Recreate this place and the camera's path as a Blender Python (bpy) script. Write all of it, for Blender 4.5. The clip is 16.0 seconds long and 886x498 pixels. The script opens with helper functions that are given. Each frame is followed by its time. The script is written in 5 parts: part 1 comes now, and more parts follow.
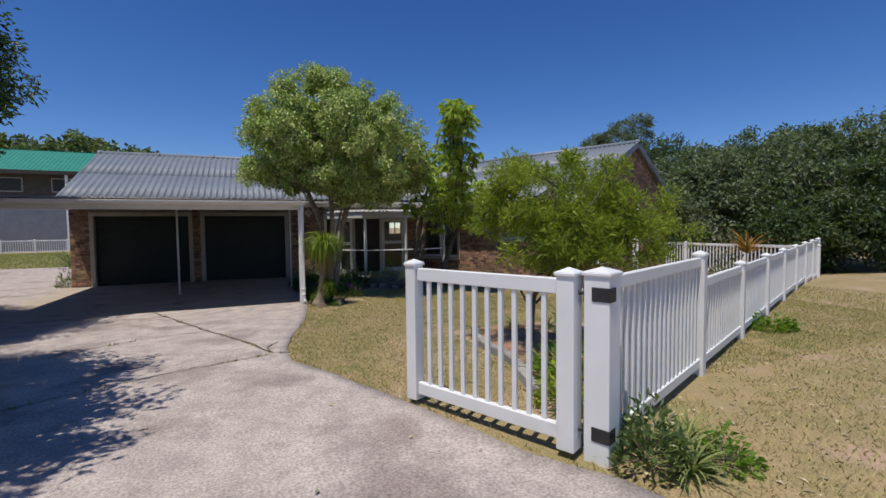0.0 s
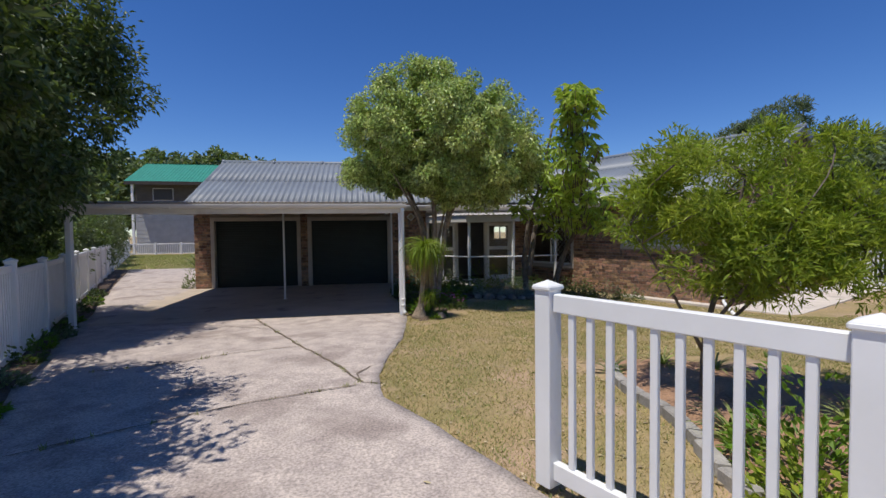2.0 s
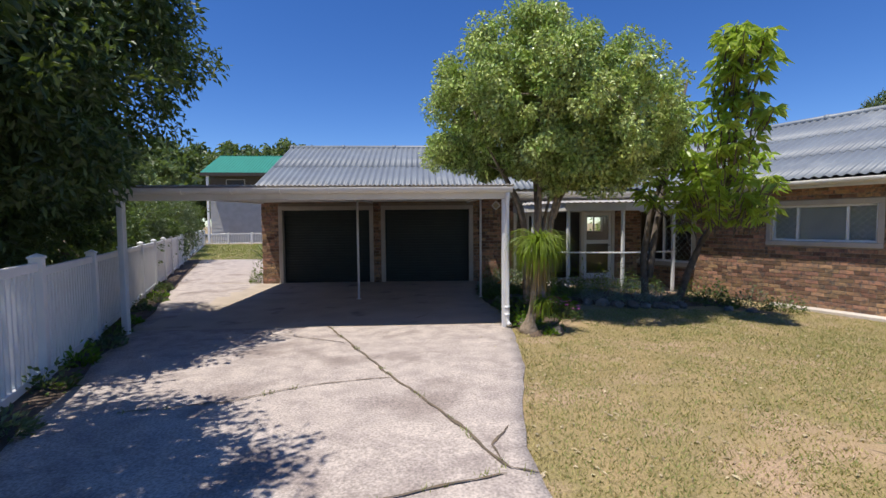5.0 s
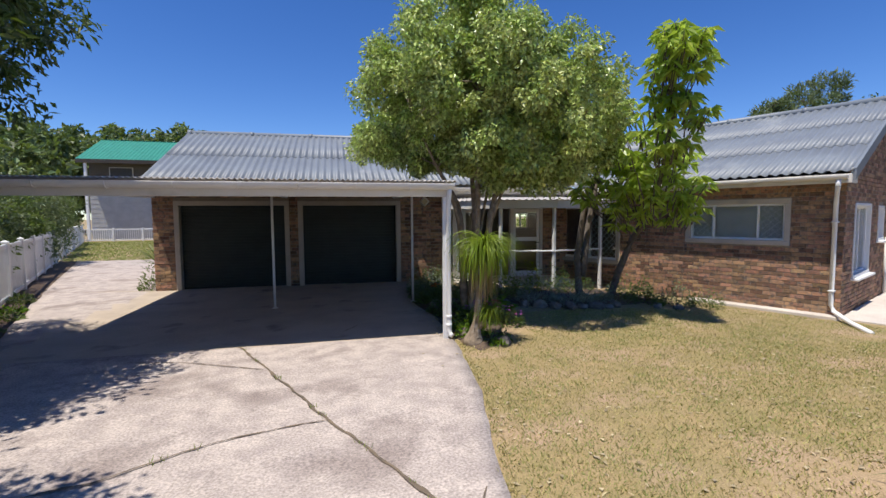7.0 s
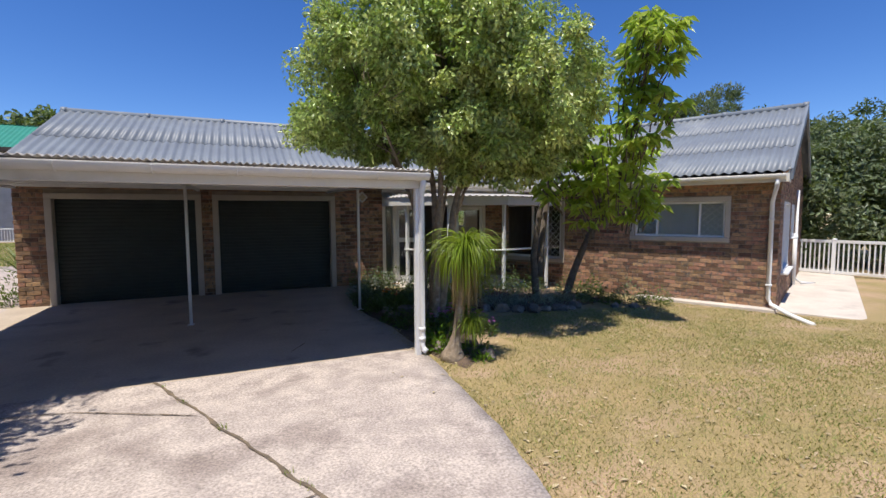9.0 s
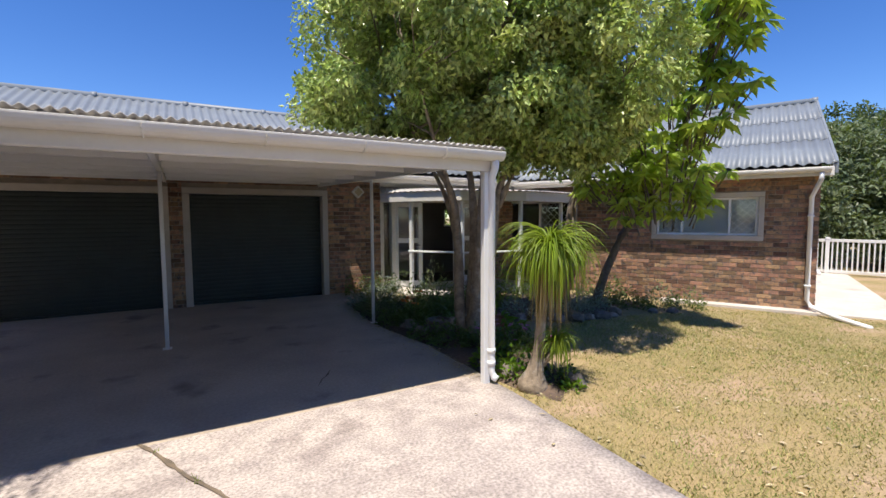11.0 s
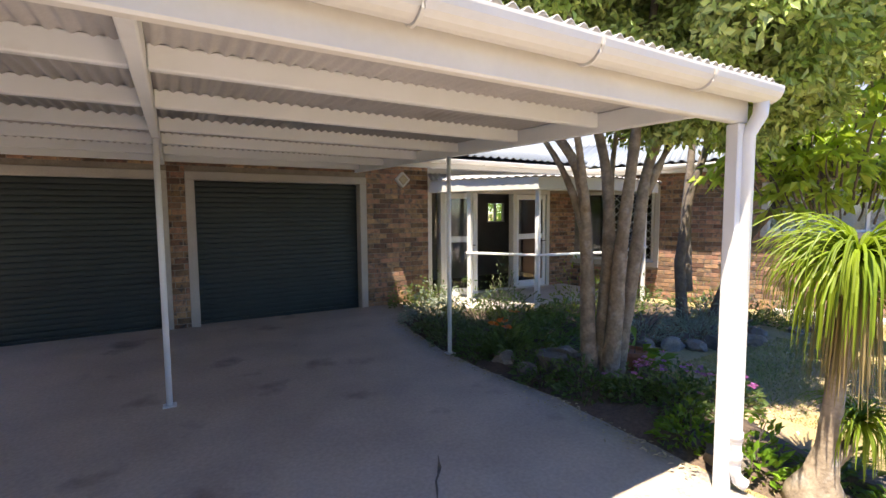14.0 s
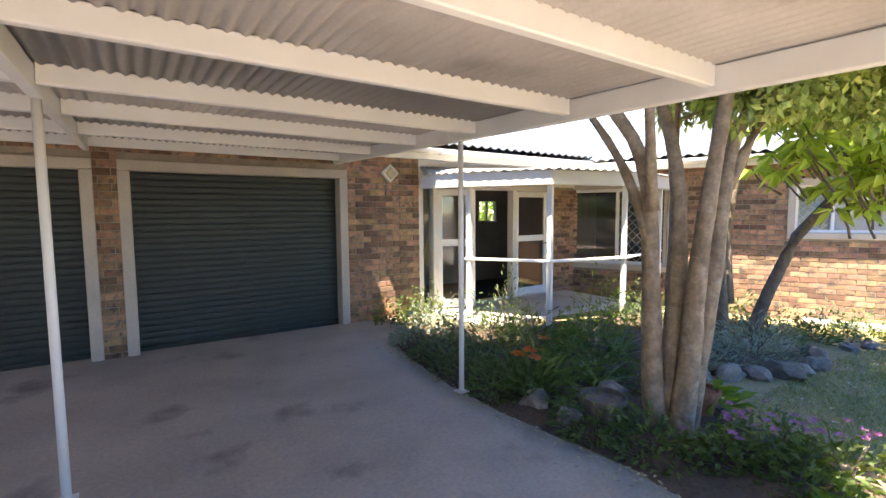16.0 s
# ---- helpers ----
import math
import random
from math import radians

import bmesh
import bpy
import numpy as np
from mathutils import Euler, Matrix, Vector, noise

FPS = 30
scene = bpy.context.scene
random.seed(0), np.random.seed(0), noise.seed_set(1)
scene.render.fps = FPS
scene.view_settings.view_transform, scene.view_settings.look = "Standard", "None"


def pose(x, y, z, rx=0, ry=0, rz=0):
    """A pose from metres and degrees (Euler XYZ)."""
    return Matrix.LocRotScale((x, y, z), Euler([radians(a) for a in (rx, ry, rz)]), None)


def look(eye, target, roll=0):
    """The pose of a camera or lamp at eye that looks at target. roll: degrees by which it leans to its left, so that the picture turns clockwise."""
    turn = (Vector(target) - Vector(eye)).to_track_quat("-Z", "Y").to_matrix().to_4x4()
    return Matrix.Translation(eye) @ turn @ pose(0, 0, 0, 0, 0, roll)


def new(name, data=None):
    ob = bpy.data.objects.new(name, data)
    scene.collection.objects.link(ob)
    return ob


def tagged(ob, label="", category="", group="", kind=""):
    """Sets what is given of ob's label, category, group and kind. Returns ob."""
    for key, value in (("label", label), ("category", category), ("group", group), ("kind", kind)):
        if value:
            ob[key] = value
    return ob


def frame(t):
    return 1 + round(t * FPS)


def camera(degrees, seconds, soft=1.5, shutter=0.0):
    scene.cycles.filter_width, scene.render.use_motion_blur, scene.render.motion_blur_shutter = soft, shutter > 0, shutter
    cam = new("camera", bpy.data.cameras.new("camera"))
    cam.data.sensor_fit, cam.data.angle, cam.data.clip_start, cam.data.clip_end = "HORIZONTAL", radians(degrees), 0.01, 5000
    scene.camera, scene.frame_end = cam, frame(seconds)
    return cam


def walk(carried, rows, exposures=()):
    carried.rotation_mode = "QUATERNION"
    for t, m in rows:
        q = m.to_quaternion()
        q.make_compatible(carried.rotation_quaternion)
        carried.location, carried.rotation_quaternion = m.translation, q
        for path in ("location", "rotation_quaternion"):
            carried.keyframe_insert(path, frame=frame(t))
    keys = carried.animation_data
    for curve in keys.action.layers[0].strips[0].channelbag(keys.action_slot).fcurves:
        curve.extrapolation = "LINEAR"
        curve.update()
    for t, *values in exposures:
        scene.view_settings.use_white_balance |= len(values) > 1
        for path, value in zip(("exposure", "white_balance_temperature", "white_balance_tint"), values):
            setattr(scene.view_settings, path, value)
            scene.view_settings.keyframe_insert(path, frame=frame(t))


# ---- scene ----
cam = camera(88.4, 16.0)
PATH = [
    (0, (0.674, 0.844, 1.649), (1.448, 2.686, 1.551), -0.7),
    (0.5, (0.734, 1.063, 1.639), (1.456, 2.926, 1.546), -0.8),
    (1, (0.856, 1.329, 1.647), (1.471, 3.23, 1.555), -0.8),
    (1.5, (0.881, 1.665, 1.636), (1.379, 3.601, 1.553), -0.8),
    (2, (0.891, 2.038, 1.661), (1.241, 4.005, 1.587), -0.7),
    (2.5, (0.906, 2.392, 1.648), (1.132, 4.378, 1.578), -0.6),
    (3, (0.851, 2.818, 1.621), (0.959, 4.814, 1.549), -0.6),
    (3.5, (0.758, 3.148, 1.622), (0.779, 5.146, 1.539), -0.6),
    (6, (0.09, 4.413, 1.686), (0.338, 6.394, 1.565), -0.4),
    (6.5, (0.038, 4.605, 1.707), (0.392, 6.569, 1.579), -0.4),
    (7, (0.13, 4.786, 1.772), (0.588, 6.728, 1.629), -0.4),
    (7.5, (0.12, 5.003, 1.76), (0.68, 6.918, 1.619), -0.4),
    (8, (-0.014, 5.276, 1.743), (0.641, 7.16, 1.602), -0.4),
    (10.5, (-0.766, 7.116, 1.697), (0.223, 8.848, 1.551), -0.2),
    (11, (-0.876, 7.534, 1.621), (0.127, 9.258, 1.483), -0.3),
    (11.5, (-0.968, 7.886, 1.61), (0.032, 9.613, 1.473), -0.4),
    (12, (-1.014, 8.31, 1.583), (-0.012, 10.035, 1.443), -0.3),
    (12.5, (-1.039, 8.666, 1.553), (-0.043, 10.395, 1.416), -0.5),
    (13, (-1.047, 9.05, 1.588), (-0.043, 10.774, 1.441), -0.4),
    (13.5, (-0.999, 9.363, 1.6), (0.01, 11.082, 1.446), -0.3),
    (14, (-0.948, 9.738, 1.582), (0.066, 11.455, 1.428), -0.4),
    (14.5, (-0.91, 10.091, 1.586), (0.121, 11.797, 1.433), -0.5),
    (15, (-0.795, 10.411, 1.598), (0.261, 12.102, 1.435), -0.4),
    (15.5, (-0.724, 10.656, 1.601), (0.362, 12.328, 1.438), -0.4),
    (16, (-0.65, 10.87, 1.596), (0.464, 12.523, 1.435), -0.4),
]
walk(cam, [(t, look(eye, target, roll)) for t, eye, target, roll in PATH], [(0, -0.23, 6500, 10.5), (2, -0.08, 6500, 10.5), (3.5, 0.06, 6500, 10.5), (6, 0.29, 6550, 10.5), (8, 0.3, 6600, 10.5), (10.5, 0.5, 6700, 10.5), (11.5, 0.7, 6800, 10.5), (12.5, 1.0, 7000, 10.5), (13.5, 1.44, 7150, 11), (14.5, 2.04, 7350, 11), (15.2, 2.43, 7450, 11), (16, 2.66, 7550, 11)])

# ---------- world, sun ----------
SUN_FROM = Vector((-0.27, -0.20, 1.0)).normalized()
world = bpy.data.worlds.new("sky")
scene.world = world
world.use_nodes = True
wn = world.node_tree
wbg = wn.nodes["Background"]
wsky = wn.nodes.new("ShaderNodeTexSky")
wsky.sky_type = "NISHITA"
wsky.sun_disc = False
wsky.sun_elevation = math.asin(SUN_FROM.z)
wsky.sun_rotation = math.atan2(SUN_FROM.x, SUN_FROM.y)
wsky.altitude = 1500
wsky.air_density, wsky.dust_density, wsky.ozone_density = 1.0, 0.1, 5.0
whsv = wn.nodes.new("ShaderNodeHueSaturation")
whsv.inputs["Saturation"].default_value = 1.24
whsv.inputs["Hue"].default_value = 0.512
wn.links.new(wsky.outputs[0], whsv.inputs["Color"])
wn.links.new(whsv.outputs[0], wbg.inputs[0])
wbg.inputs[1].default_value = 0.125
sun_data = bpy.data.lights.new("sun", "SUN")
sun_data.energy, sun_data.angle, sun_data.color = 4.6, radians(0.53), (1.0, 0.95, 0.87)
sun = new("sun", sun_data)
sun.matrix_world = look(SUN_FROM * 40, (0, 0, 0))


# ---------- materials ----------
def material(name, base, second=None, scale=6.0, rough=0.8, bump=0.0, bump_scale=60.0, metal=0.0, stain=None, stain_scale=1.1, stain_at=0.58, per_piece=0.0, grain=0.12, back_light=0.0, spec=0.5, dist=0.004):
    """A surface with grain at a fine scale, patches at a coarse one, an optional stain colour and relief."""
    m = bpy.data.materials.new(name)
    m.use_nodes = True
    nt = m.node_tree
    N, L = nt.nodes, nt.links
    b = N["Principled BSDF"]
    tc = N.new("ShaderNodeTexCoord")
    geo = N.new("ShaderNodeNewGeometry")
    pos = geo.outputs["Position"]

    def tex(s, detail=5.0):
        n = N.new("ShaderNodeTexNoise")
        n.inputs["Scale"].default_value, n.inputs["Detail"].default_value = s, detail
        L.new(pos, n.inputs["Vector"])
        return n.outputs[0]

    def ramp(v, lo, hi):
        r = N.new("ShaderNodeMapRange")
        r.inputs[1].default_value, r.inputs[2].default_value = lo, hi
        L.new(v, r.inputs[0])
        return r.outputs[0]

    def mix(f, a, c, mode="MIX"):
        x = N.new("ShaderNodeMix")
        x.data_type, x.blend_type = "RGBA", mode
        for sock, v in ((x.inputs[0], f), (x.inputs[6], a), (x.inputs[7], c)):
            if isinstance(v, (int, float)):
                sock.default_value = v
            elif isinstance(v, tuple):
                sock.default_value = (*v, 1)
            else:
                L.new(v, sock)
        return x.outputs[2]
    col = mix(ramp(tex(scale), 0.35, 0.65), base, second or tuple(c * 0.85 for c in base))
    if stain:
        col = mix(ramp(tex(stain_scale, 7.0), stain_at, stain_at + 0.14), col, stain)
    if grain:
        col = mix(grain, col, ramp(tex(bump_scale * 1.3, 2.0), 0.25, 0.75), "OVERLAY")
    if per_piece:
        oi = N.new("ShaderNodeObjectInfo")
        add = N.new("ShaderNodeMath")
        add.operation = "ADD"
        L.new(geo.outputs["Random Per Island"], add.inputs[0])
        L.new(oi.outputs["Random"], add.inputs[1])
        fr = N.new("ShaderNodeMath")
        fr.operation = "FRACT"
        L.new(add.outputs[0], fr.inputs[0])
        hsv = N.new("ShaderNodeHueSaturation")
        mr = N.new("ShaderNodeMapRange")
        mr.inputs[3].default_value, mr.inputs[4].default_value = 1 - per_piece, 1 + per_piece
        L.new(fr.outputs[0], mr.inputs[0])
        L.new(mr.outputs[0], hsv.inputs["Value"])
        mh = N.new("ShaderNodeMapRange")
        mh.inputs[3].default_value, mh.inputs[4].default_value = 0.5 - per_piece * 0.015, 0.5 + per_piece * 0.05
        f2 = N.new("ShaderNodeMath")
        f2.operation = "MULTIPLY"
        f2.inputs[1].default_value = 7.31
        L.new(fr.outputs[0], f2.inputs[0])
        f3 = N.new("ShaderNodeMath")
        f3.operation = "FRACT"
        L.new(f2.outputs[0], f3.inputs[0])
        L.new(f3.outputs[0], mh.inputs[0])
        L.new(mh.outputs[0], hsv.inputs["Hue"])
        L.new(col, hsv.inputs["Color"])
        col = hsv.outputs[0]
    L.new(col, b.inputs["Base Color"])
    b.inputs["Roughness"].default_value, b.inputs["Metallic"].default_value = rough, metal
    b.inputs["Specular IOR Level"].default_value = spec
    if bump:
        bp = N.new("ShaderNodeBump")
        bp.inputs["Strength"].default_value, bp.inputs["Distance"].default_value = bump, dist
        L.new(tex(bump_scale, 6.0), bp.inputs["Height"])
        L.new(bp.outputs[0], b.inputs["Normal"])
    if back_light:
        tr = N.new("ShaderNodeBsdfTranslucent")
        L.new(mix(0.6, col, (0.35, 0.5, 0.03)), tr.inputs[0])
        ms = N.new("ShaderNodeMixShader")
        ms.inputs[0].default_value = back_light
        L.new(b.outputs[0], ms.inputs[1])
        L.new(tr.outputs[0], ms.inputs[2])
        L.new(ms.outputs[0], N["Material Output"].inputs[0])
    return m


def glass_material(name, tint, rough=0.02):
    m = bpy.data.materials.new(name)
    m.use_nodes = True
    b = m.node_tree.nodes["Principled BSDF"]
    b.inputs["Base Color"].default_value = (*tint, 1)
    b.inputs["Transmission Weight"].default_value = 1.0
    b.inputs["Roughness"].default_value = rough
    b.inputs["IOR"].default_value = 1.45
    return m


M_CONCRETE = material("drive_concrete", (0.49, 0.42, 0.37), (0.36, 0.305, 0.275), 4.0, 0.9, 0.6, 42, stain=(0.27, 0.22, 0.195), stain_scale=1.0, stain_at=0.53, grain=0.4, dist=0.008)
M_SLAB = material("trowelled_slab", (0.47, 0.39, 0.30), (0.39, 0.32, 0.25), 1.6, 0.75, 0.25, 30, stain=(0.17, 0.14, 0.115), stain_scale=1.5, stain_at=0.6, grain=0.12, dist=0.004)
M_CRACK = material("crack_soil", (0.12, 0.095, 0.07), (0.2, 0.15, 0.1), 9, 0.95, 0.5, 40)
M_LAWN = material("lawn", (0.34, 0.25, 0.125), (0.25, 0.205, 0.085), 2.2, 0.95, 0.3, 70, stain=(0.40, 0.28, 0.18), stain_scale=1.1, stain_at=0.5, grain=0.4, dist=0.008)
M_SOIL = material("soil", (0.14, 0.095, 0.065), (0.09, 0.062, 0.043), 4, 0.95, 0.8, 30, grain=0.3, dist=0.02)
M_BARE = material("red_soil", (0.36, 0.215, 0.13), (0.29, 0.17, 0.1), 3, 0.95, 0.7, 40, grain=0.3, dist=0.015)
M_WHITE = material("white_paint", (0.80, 0.80, 0.79), (0.75, 0.75, 0.73), 3, 0.45, 0.08, 30, stain=(0.66, 0.64, 0.60), stain_scale=2.2, stain_at=0.66, grain=0.02)
M_CREAM = material("cream_paint", (0.70, 0.67, 0.61), (0.64, 0.61, 0.55), 2.5, 0.5, 0.1, 30, stain=(0.5, 0.46, 0.4), stain_scale=1.4, stain_at=0.64, grain=0.03)
M_PLASTER = material("beige_plaster", (0.50, 0.45, 0.39), (0.44, 0.395, 0.34), 3, 0.8, 0.25, 50, stain=(0.36, 0.32, 0.28), stain_at=0.62, grain=0.08)
M_BRICK = material("face_brick", (0.365, 0.19, 0.115), (0.22, 0.13, 0.092), 12, 0.85, 0.6, 55, stain=(0.11, 0.085, 0.075), stain_scale=13, stain_at=0.53, per_piece=0.52, grain=0.25, dist=0.006)
M_MORTAR = material("mortar", (0.32, 0.27, 0.215), (0.25, 0.21, 0.17), 8, 0.95, 0.5, 60, grain=0.2)
M_ROOF = material("roof_sheet_paint", (0.20, 0.225, 0.25), (0.17, 0.19, 0.215), 1.2, 0.5, 0.12, 40, stain=(0.27, 0.29, 0.30), stain_scale=0.8, stain_at=0.6, grain=0.06)
M_SHEET = material("carport_sheet", (0.47, 0.44, 0.41), (0.41, 0.38, 0.35), 2.5, 0.6, 0.1, 40, stain=(0.28, 0.25, 0.22), stain_at=0.62, grain=0.05)
M_DOOR = material("roller_door_paint", (0.019, 0.029, 0.027), (0.015, 0.023, 0.022), 3, 0.5, 0.05, 30, grain=0.05)
# dark tone standing in for unlit rooms; also door backing and neighbour's fascia
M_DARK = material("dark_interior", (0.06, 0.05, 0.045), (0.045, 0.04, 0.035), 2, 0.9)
M_INNER = material("room_wall_paint", (0.28, 0.25, 0.22), (0.24, 0.21, 0.19), 2, 0.9)
M_BARK = material("grey_bark", (0.32, 0.25, 0.175), (0.19, 0.145, 0.10), 11, 0.9, 0.9, 28, stain=(0.36, 0.32, 0.27), stain_scale=7, stain_at=0.58, grain=0.2, dist=0.012)
M_BARKD = material("dark_bark", (0.17, 0.135, 0.105), (0.105, 0.085, 0.066), 9, 0.9, 0.9, 26, grain=0.2, dist=0.012)
M_STONE = material("bed_stone", (0.23, 0.185, 0.15), (0.14, 0.12, 0.105), 7, 0.9, 0.7, 35, stain=(0.36, 0.31, 0.27), stain_scale=5, per_piece=0.25, grain=0.2, dist=0.01)
M_KERB = material("concrete_edging", (0.36, 0.34, 0.31), (0.28, 0.26, 0.24), 6, 0.9, 0.5, 40, per_piece=0.15, grain=0.2)
M_PAVE = material("pale_paving", (0.62, 0.56, 0.49), (0.54, 0.48, 0.42), 2, 0.85, 0.4, 40, stain=(0.42, 0.37, 0.32), grain=0.15)
M_IRON = material("black_iron", (0.02, 0.02, 0.022), (0.03, 0.028, 0.026), 20, 0.5, 0.2, 60)
M_GREENROOF = material("green_roof_paint", (0.03, 0.24, 0.17), (0.025, 0.2, 0.14), 2, 0.5)
M_GREYWALL = material("pale_grey_wall", (0.42, 0.425, 0.43), (0.36, 0.365, 0.37), 2, 0.8)
M_GLASS = glass_material("window_glass", (0.93, 0.96, 0.95))
# wall colour with the veranda's shade put into it
M_SHADEDWALL = material("veranda_shaded_wall", (0.085, 0.075, 0.065), (0.065, 0.058, 0.05), 2, 0.8)
M_AMBER = material("aged_diffuser", (0.52, 0.43, 0.27), (0.45, 0.36, 0.22), 20, 0.4)
M_FROST = material("white_blind", (0.55, 0.57, 0.57), (0.5, 0.52, 0.52), 4, 0.7)


def leaf_mat(name, a, b, light=0.3, piece=0.35, rough=0.5):
    return material(name, a, b, 2.5, rough, per_piece=piece, grain=0.0, back_light=light, spec=0.4)


L_MAIN = leaf_mat("tree_leaf_pale", (0.57, 0.60, 0.23), (0.31, 0.40, 0.10), 0.25, 0.55, 0.34)
L_LIME = leaf_mat("tree_leaf_lime", (0.48, 0.56, 0.11), (0.36, 0.46, 0.07), 0.5, 0.4, 0.34)
L_FEATHER = leaf_mat("shrub_leaf_yellow_green", (0.32, 0.36, 0.04), (0.23, 0.285, 0.03), 0.4, 0.4)
L_DARK = leaf_mat("tree_leaf_dark", (0.075, 0.105, 0.04), (0.05, 0.075, 0.03), 0.2, 0.6)
L_FAR = leaf_mat("hillside_leaf", (0.17, 0.205, 0.085), (0.10, 0.135, 0.055), 0.2, 0.6)
L_GREY = leaf_mat("tree_leaf_grey_green", (0.175, 0.205, 0.11), (0.11, 0.14, 0.07), 0.2, 0.5)
L_BED = leaf_mat("bed_leaf_green", (0.125, 0.165, 0.06), (0.08, 0.115, 0.045), 0.3, 0.5)
L_SILVER = leaf_mat("silver_leaf", (0.30, 0.33, 0.28), (0.22, 0.26, 0.22), 0.2, 0.25, 0.8)
L_PALM = leaf_mat("palm_leaf", (0.20, 0.255, 0.02), (0.15, 0.21, 0.015), 0.35, 0.3)
L_PALMDRY = leaf_mat("palm_leaf_dry", (0.30, 0.21, 0.10), (0.22, 0.15, 0.07), 0.2, 0.3)
L_GRASS = leaf_mat("grass_blade", (0.43, 0.335, 0.165), (0.34, 0.285, 0.12), 0.2, 0.5, 0.8)
L_GRASSG = leaf_mat("green_grass_blade", (0.28, 0.295, 0.10), (0.22, 0.25, 0.075), 0.25, 0.35, 0.7)
L_BRIGHT = leaf_mat("bright_leaf", (0.14, 0.25, 0.02), (0.11, 0.19, 0.02), 0.35, 0.3)
L_PINK = leaf_mat("pink_petal", (0.50, 0.14, 0.42), (0.42, 0.1, 0.36), 0.3, 0.25)
L_ORANGE = leaf_mat("orange_petal", (0.75, 0.13, 0.02), (0.6, 0.09, 0.015), 0.3, 0.2)
L_CREAMF = leaf_mat("cream_petal", (0.7, 0.66, 0.4), (0.6, 0.58, 0.3), 0.3, 0.15)
L_RUST = leaf_mat("rust_leaf", (0.42, 0.16, 0.05), (0.3, 0.13, 0.04), 0.25, 0.35)
L_LITTER = leaf_mat("dry_litter", (0.52, 0.42, 0.29), (0.38, 0.29, 0.18), 0.1, 0.4, 0.9)


# ---------- mesh building ----------
class Mesh:
    """Collects points and faces of one mesh."""

    def __init__(self):
        self.v, self.f, self.mi = [], [], []

    def add(self, pts, faces, mi=0):
        n = len(self.v)
        self.v += [tuple(p) for p in pts]
        self.f += [tuple(i + n for i in f) for f in faces]
        self.mi += [mi] * len(faces)
        return self

    def box(self, x0, y0, z0, x1, y1, z1, m=None, c=0.0, mi=0):
        """A box with its upright and top edges chamfered by c."""
        c = min(c, (x1 - x0) * 0.4, (y1 - y0) * 0.4, (z1 - z0) * 0.4)
        if c <= 0:
            p = [(x, y, z) for z in (z0, z1) for x, y in ((x0, y0), (x1, y0), (x1, y1), (x0, y1))]
            q = [(0, 3, 2, 1), (4, 5, 6, 7), (0, 1, 5, 4), (1, 2, 6, 5), (2, 3, 7, 6), (3, 0, 4, 7)]
        else:
            p = []
            for z, i in ((z0, c), (z0 + c, 0), (z1 - c, 0), (z1, c)):
                a, b, d, e = x0 + i, y0 + i, x1 - i, y1 - i
                p += [(a + c, b, z), (d - c, b, z), (d, b + c, z), (d, e - c, z), (d - c, e, z), (a + c, e, z), (a, e - c, z), (a, b + c, z)]
            q = [tuple(range(7, -1, -1)), tuple(range(24, 32))]
            for k in range(3):
                q += [(k * 8 + j, k * 8 + (j + 1) % 8, k * 8 + 8 + (j + 1) % 8, k * 8 + 8 + j) for j in range(8)]
        if m is not None:
            p = [m @ Vector(a) for a in p]
        return self.add(p, q, mi)

    def tube(self, pts, radii, n=8, mi=0, cap=True):
        """A round tube along pts."""
        pts = [Vector(p) for p in pts]
        base = len(self.v)
        for i, p in enumerate(pts):
            d = (pts[min(i + 1, len(pts) - 1)] - pts[max(i - 1, 0)]).normalized()
            a = d.cross(Vector((0, 0, 1)) if abs(d.z) < 0.9 else Vector((1, 0, 0))).normalized()
            b = d.cross(a)
            r = radii[i] if hasattr(radii, "__len__") else radii
            self.v += [tuple(p + r * (math.cos(2 * math.pi * k / n) * a + math.sin(2 * math.pi * k / n) * b)) for k in range(n)]
        fs = []
        for i in range(len(pts) - 1):
            fs += [(base + i * n + k, base + i * n + (k + 1) % n, base + (i + 1) * n + (k + 1) % n, base + (i + 1) * n + k) for k in range(n)]
        if cap:
            fs += [tuple(base + k for k in range(n))[::-1], tuple(base + (len(pts) - 1) * n + k for k in range(n))]
        self.f += fs
        self.mi += [mi] * len(fs)
        return self

    def make(self, name, mats, parent=None, smooth=False, m=None):
        me = bpy.data.meshes.new(name)
        me.from_pydata(self.v, [], self.f)
        for q in (mats if isinstance(mats, (list, tuple)) else [mats]):
            me.materials.append(q)
        if any(self.mi):
            me.polygons.foreach_set("material_index", self.mi)
        if smooth:
            me.polygons.foreach_set("use_smooth", [True] * len(me.polygons))
        ob = new(name, me)
        if m is not None:
            ob.matrix_basis = m
        if parent is not None:
            ob.parent = parent
        return ob


def empty(name, m=None, **tags):
    e = new(name)
    e.empty_display_size = 0.1
    if m is not None:
        e.matrix_basis = m
    return tagged(e, **tags)


def smooth01(t):
    t = min(1.0, max(0.0, t))
    return t * t * (3 - 2 * t)


def gz(x, y):
    """The ground's height."""
    return 0.12 * smooth01((11.5 - y) / 5.0) - 0.20 * smooth01((x - 4.5) / 4.0) * smooth01((y - 7.5) / 3.0) * (1 - smooth01((y - 40) / 30))


def lerp_table(tab, v):
    for (a, b), (c, d) in zip(tab, tab[1:]):
        if v <= c:
            return b + (d - b) * max(0.0, min(1.0, (v - a) / (c - a)))
    return tab[-1][1]


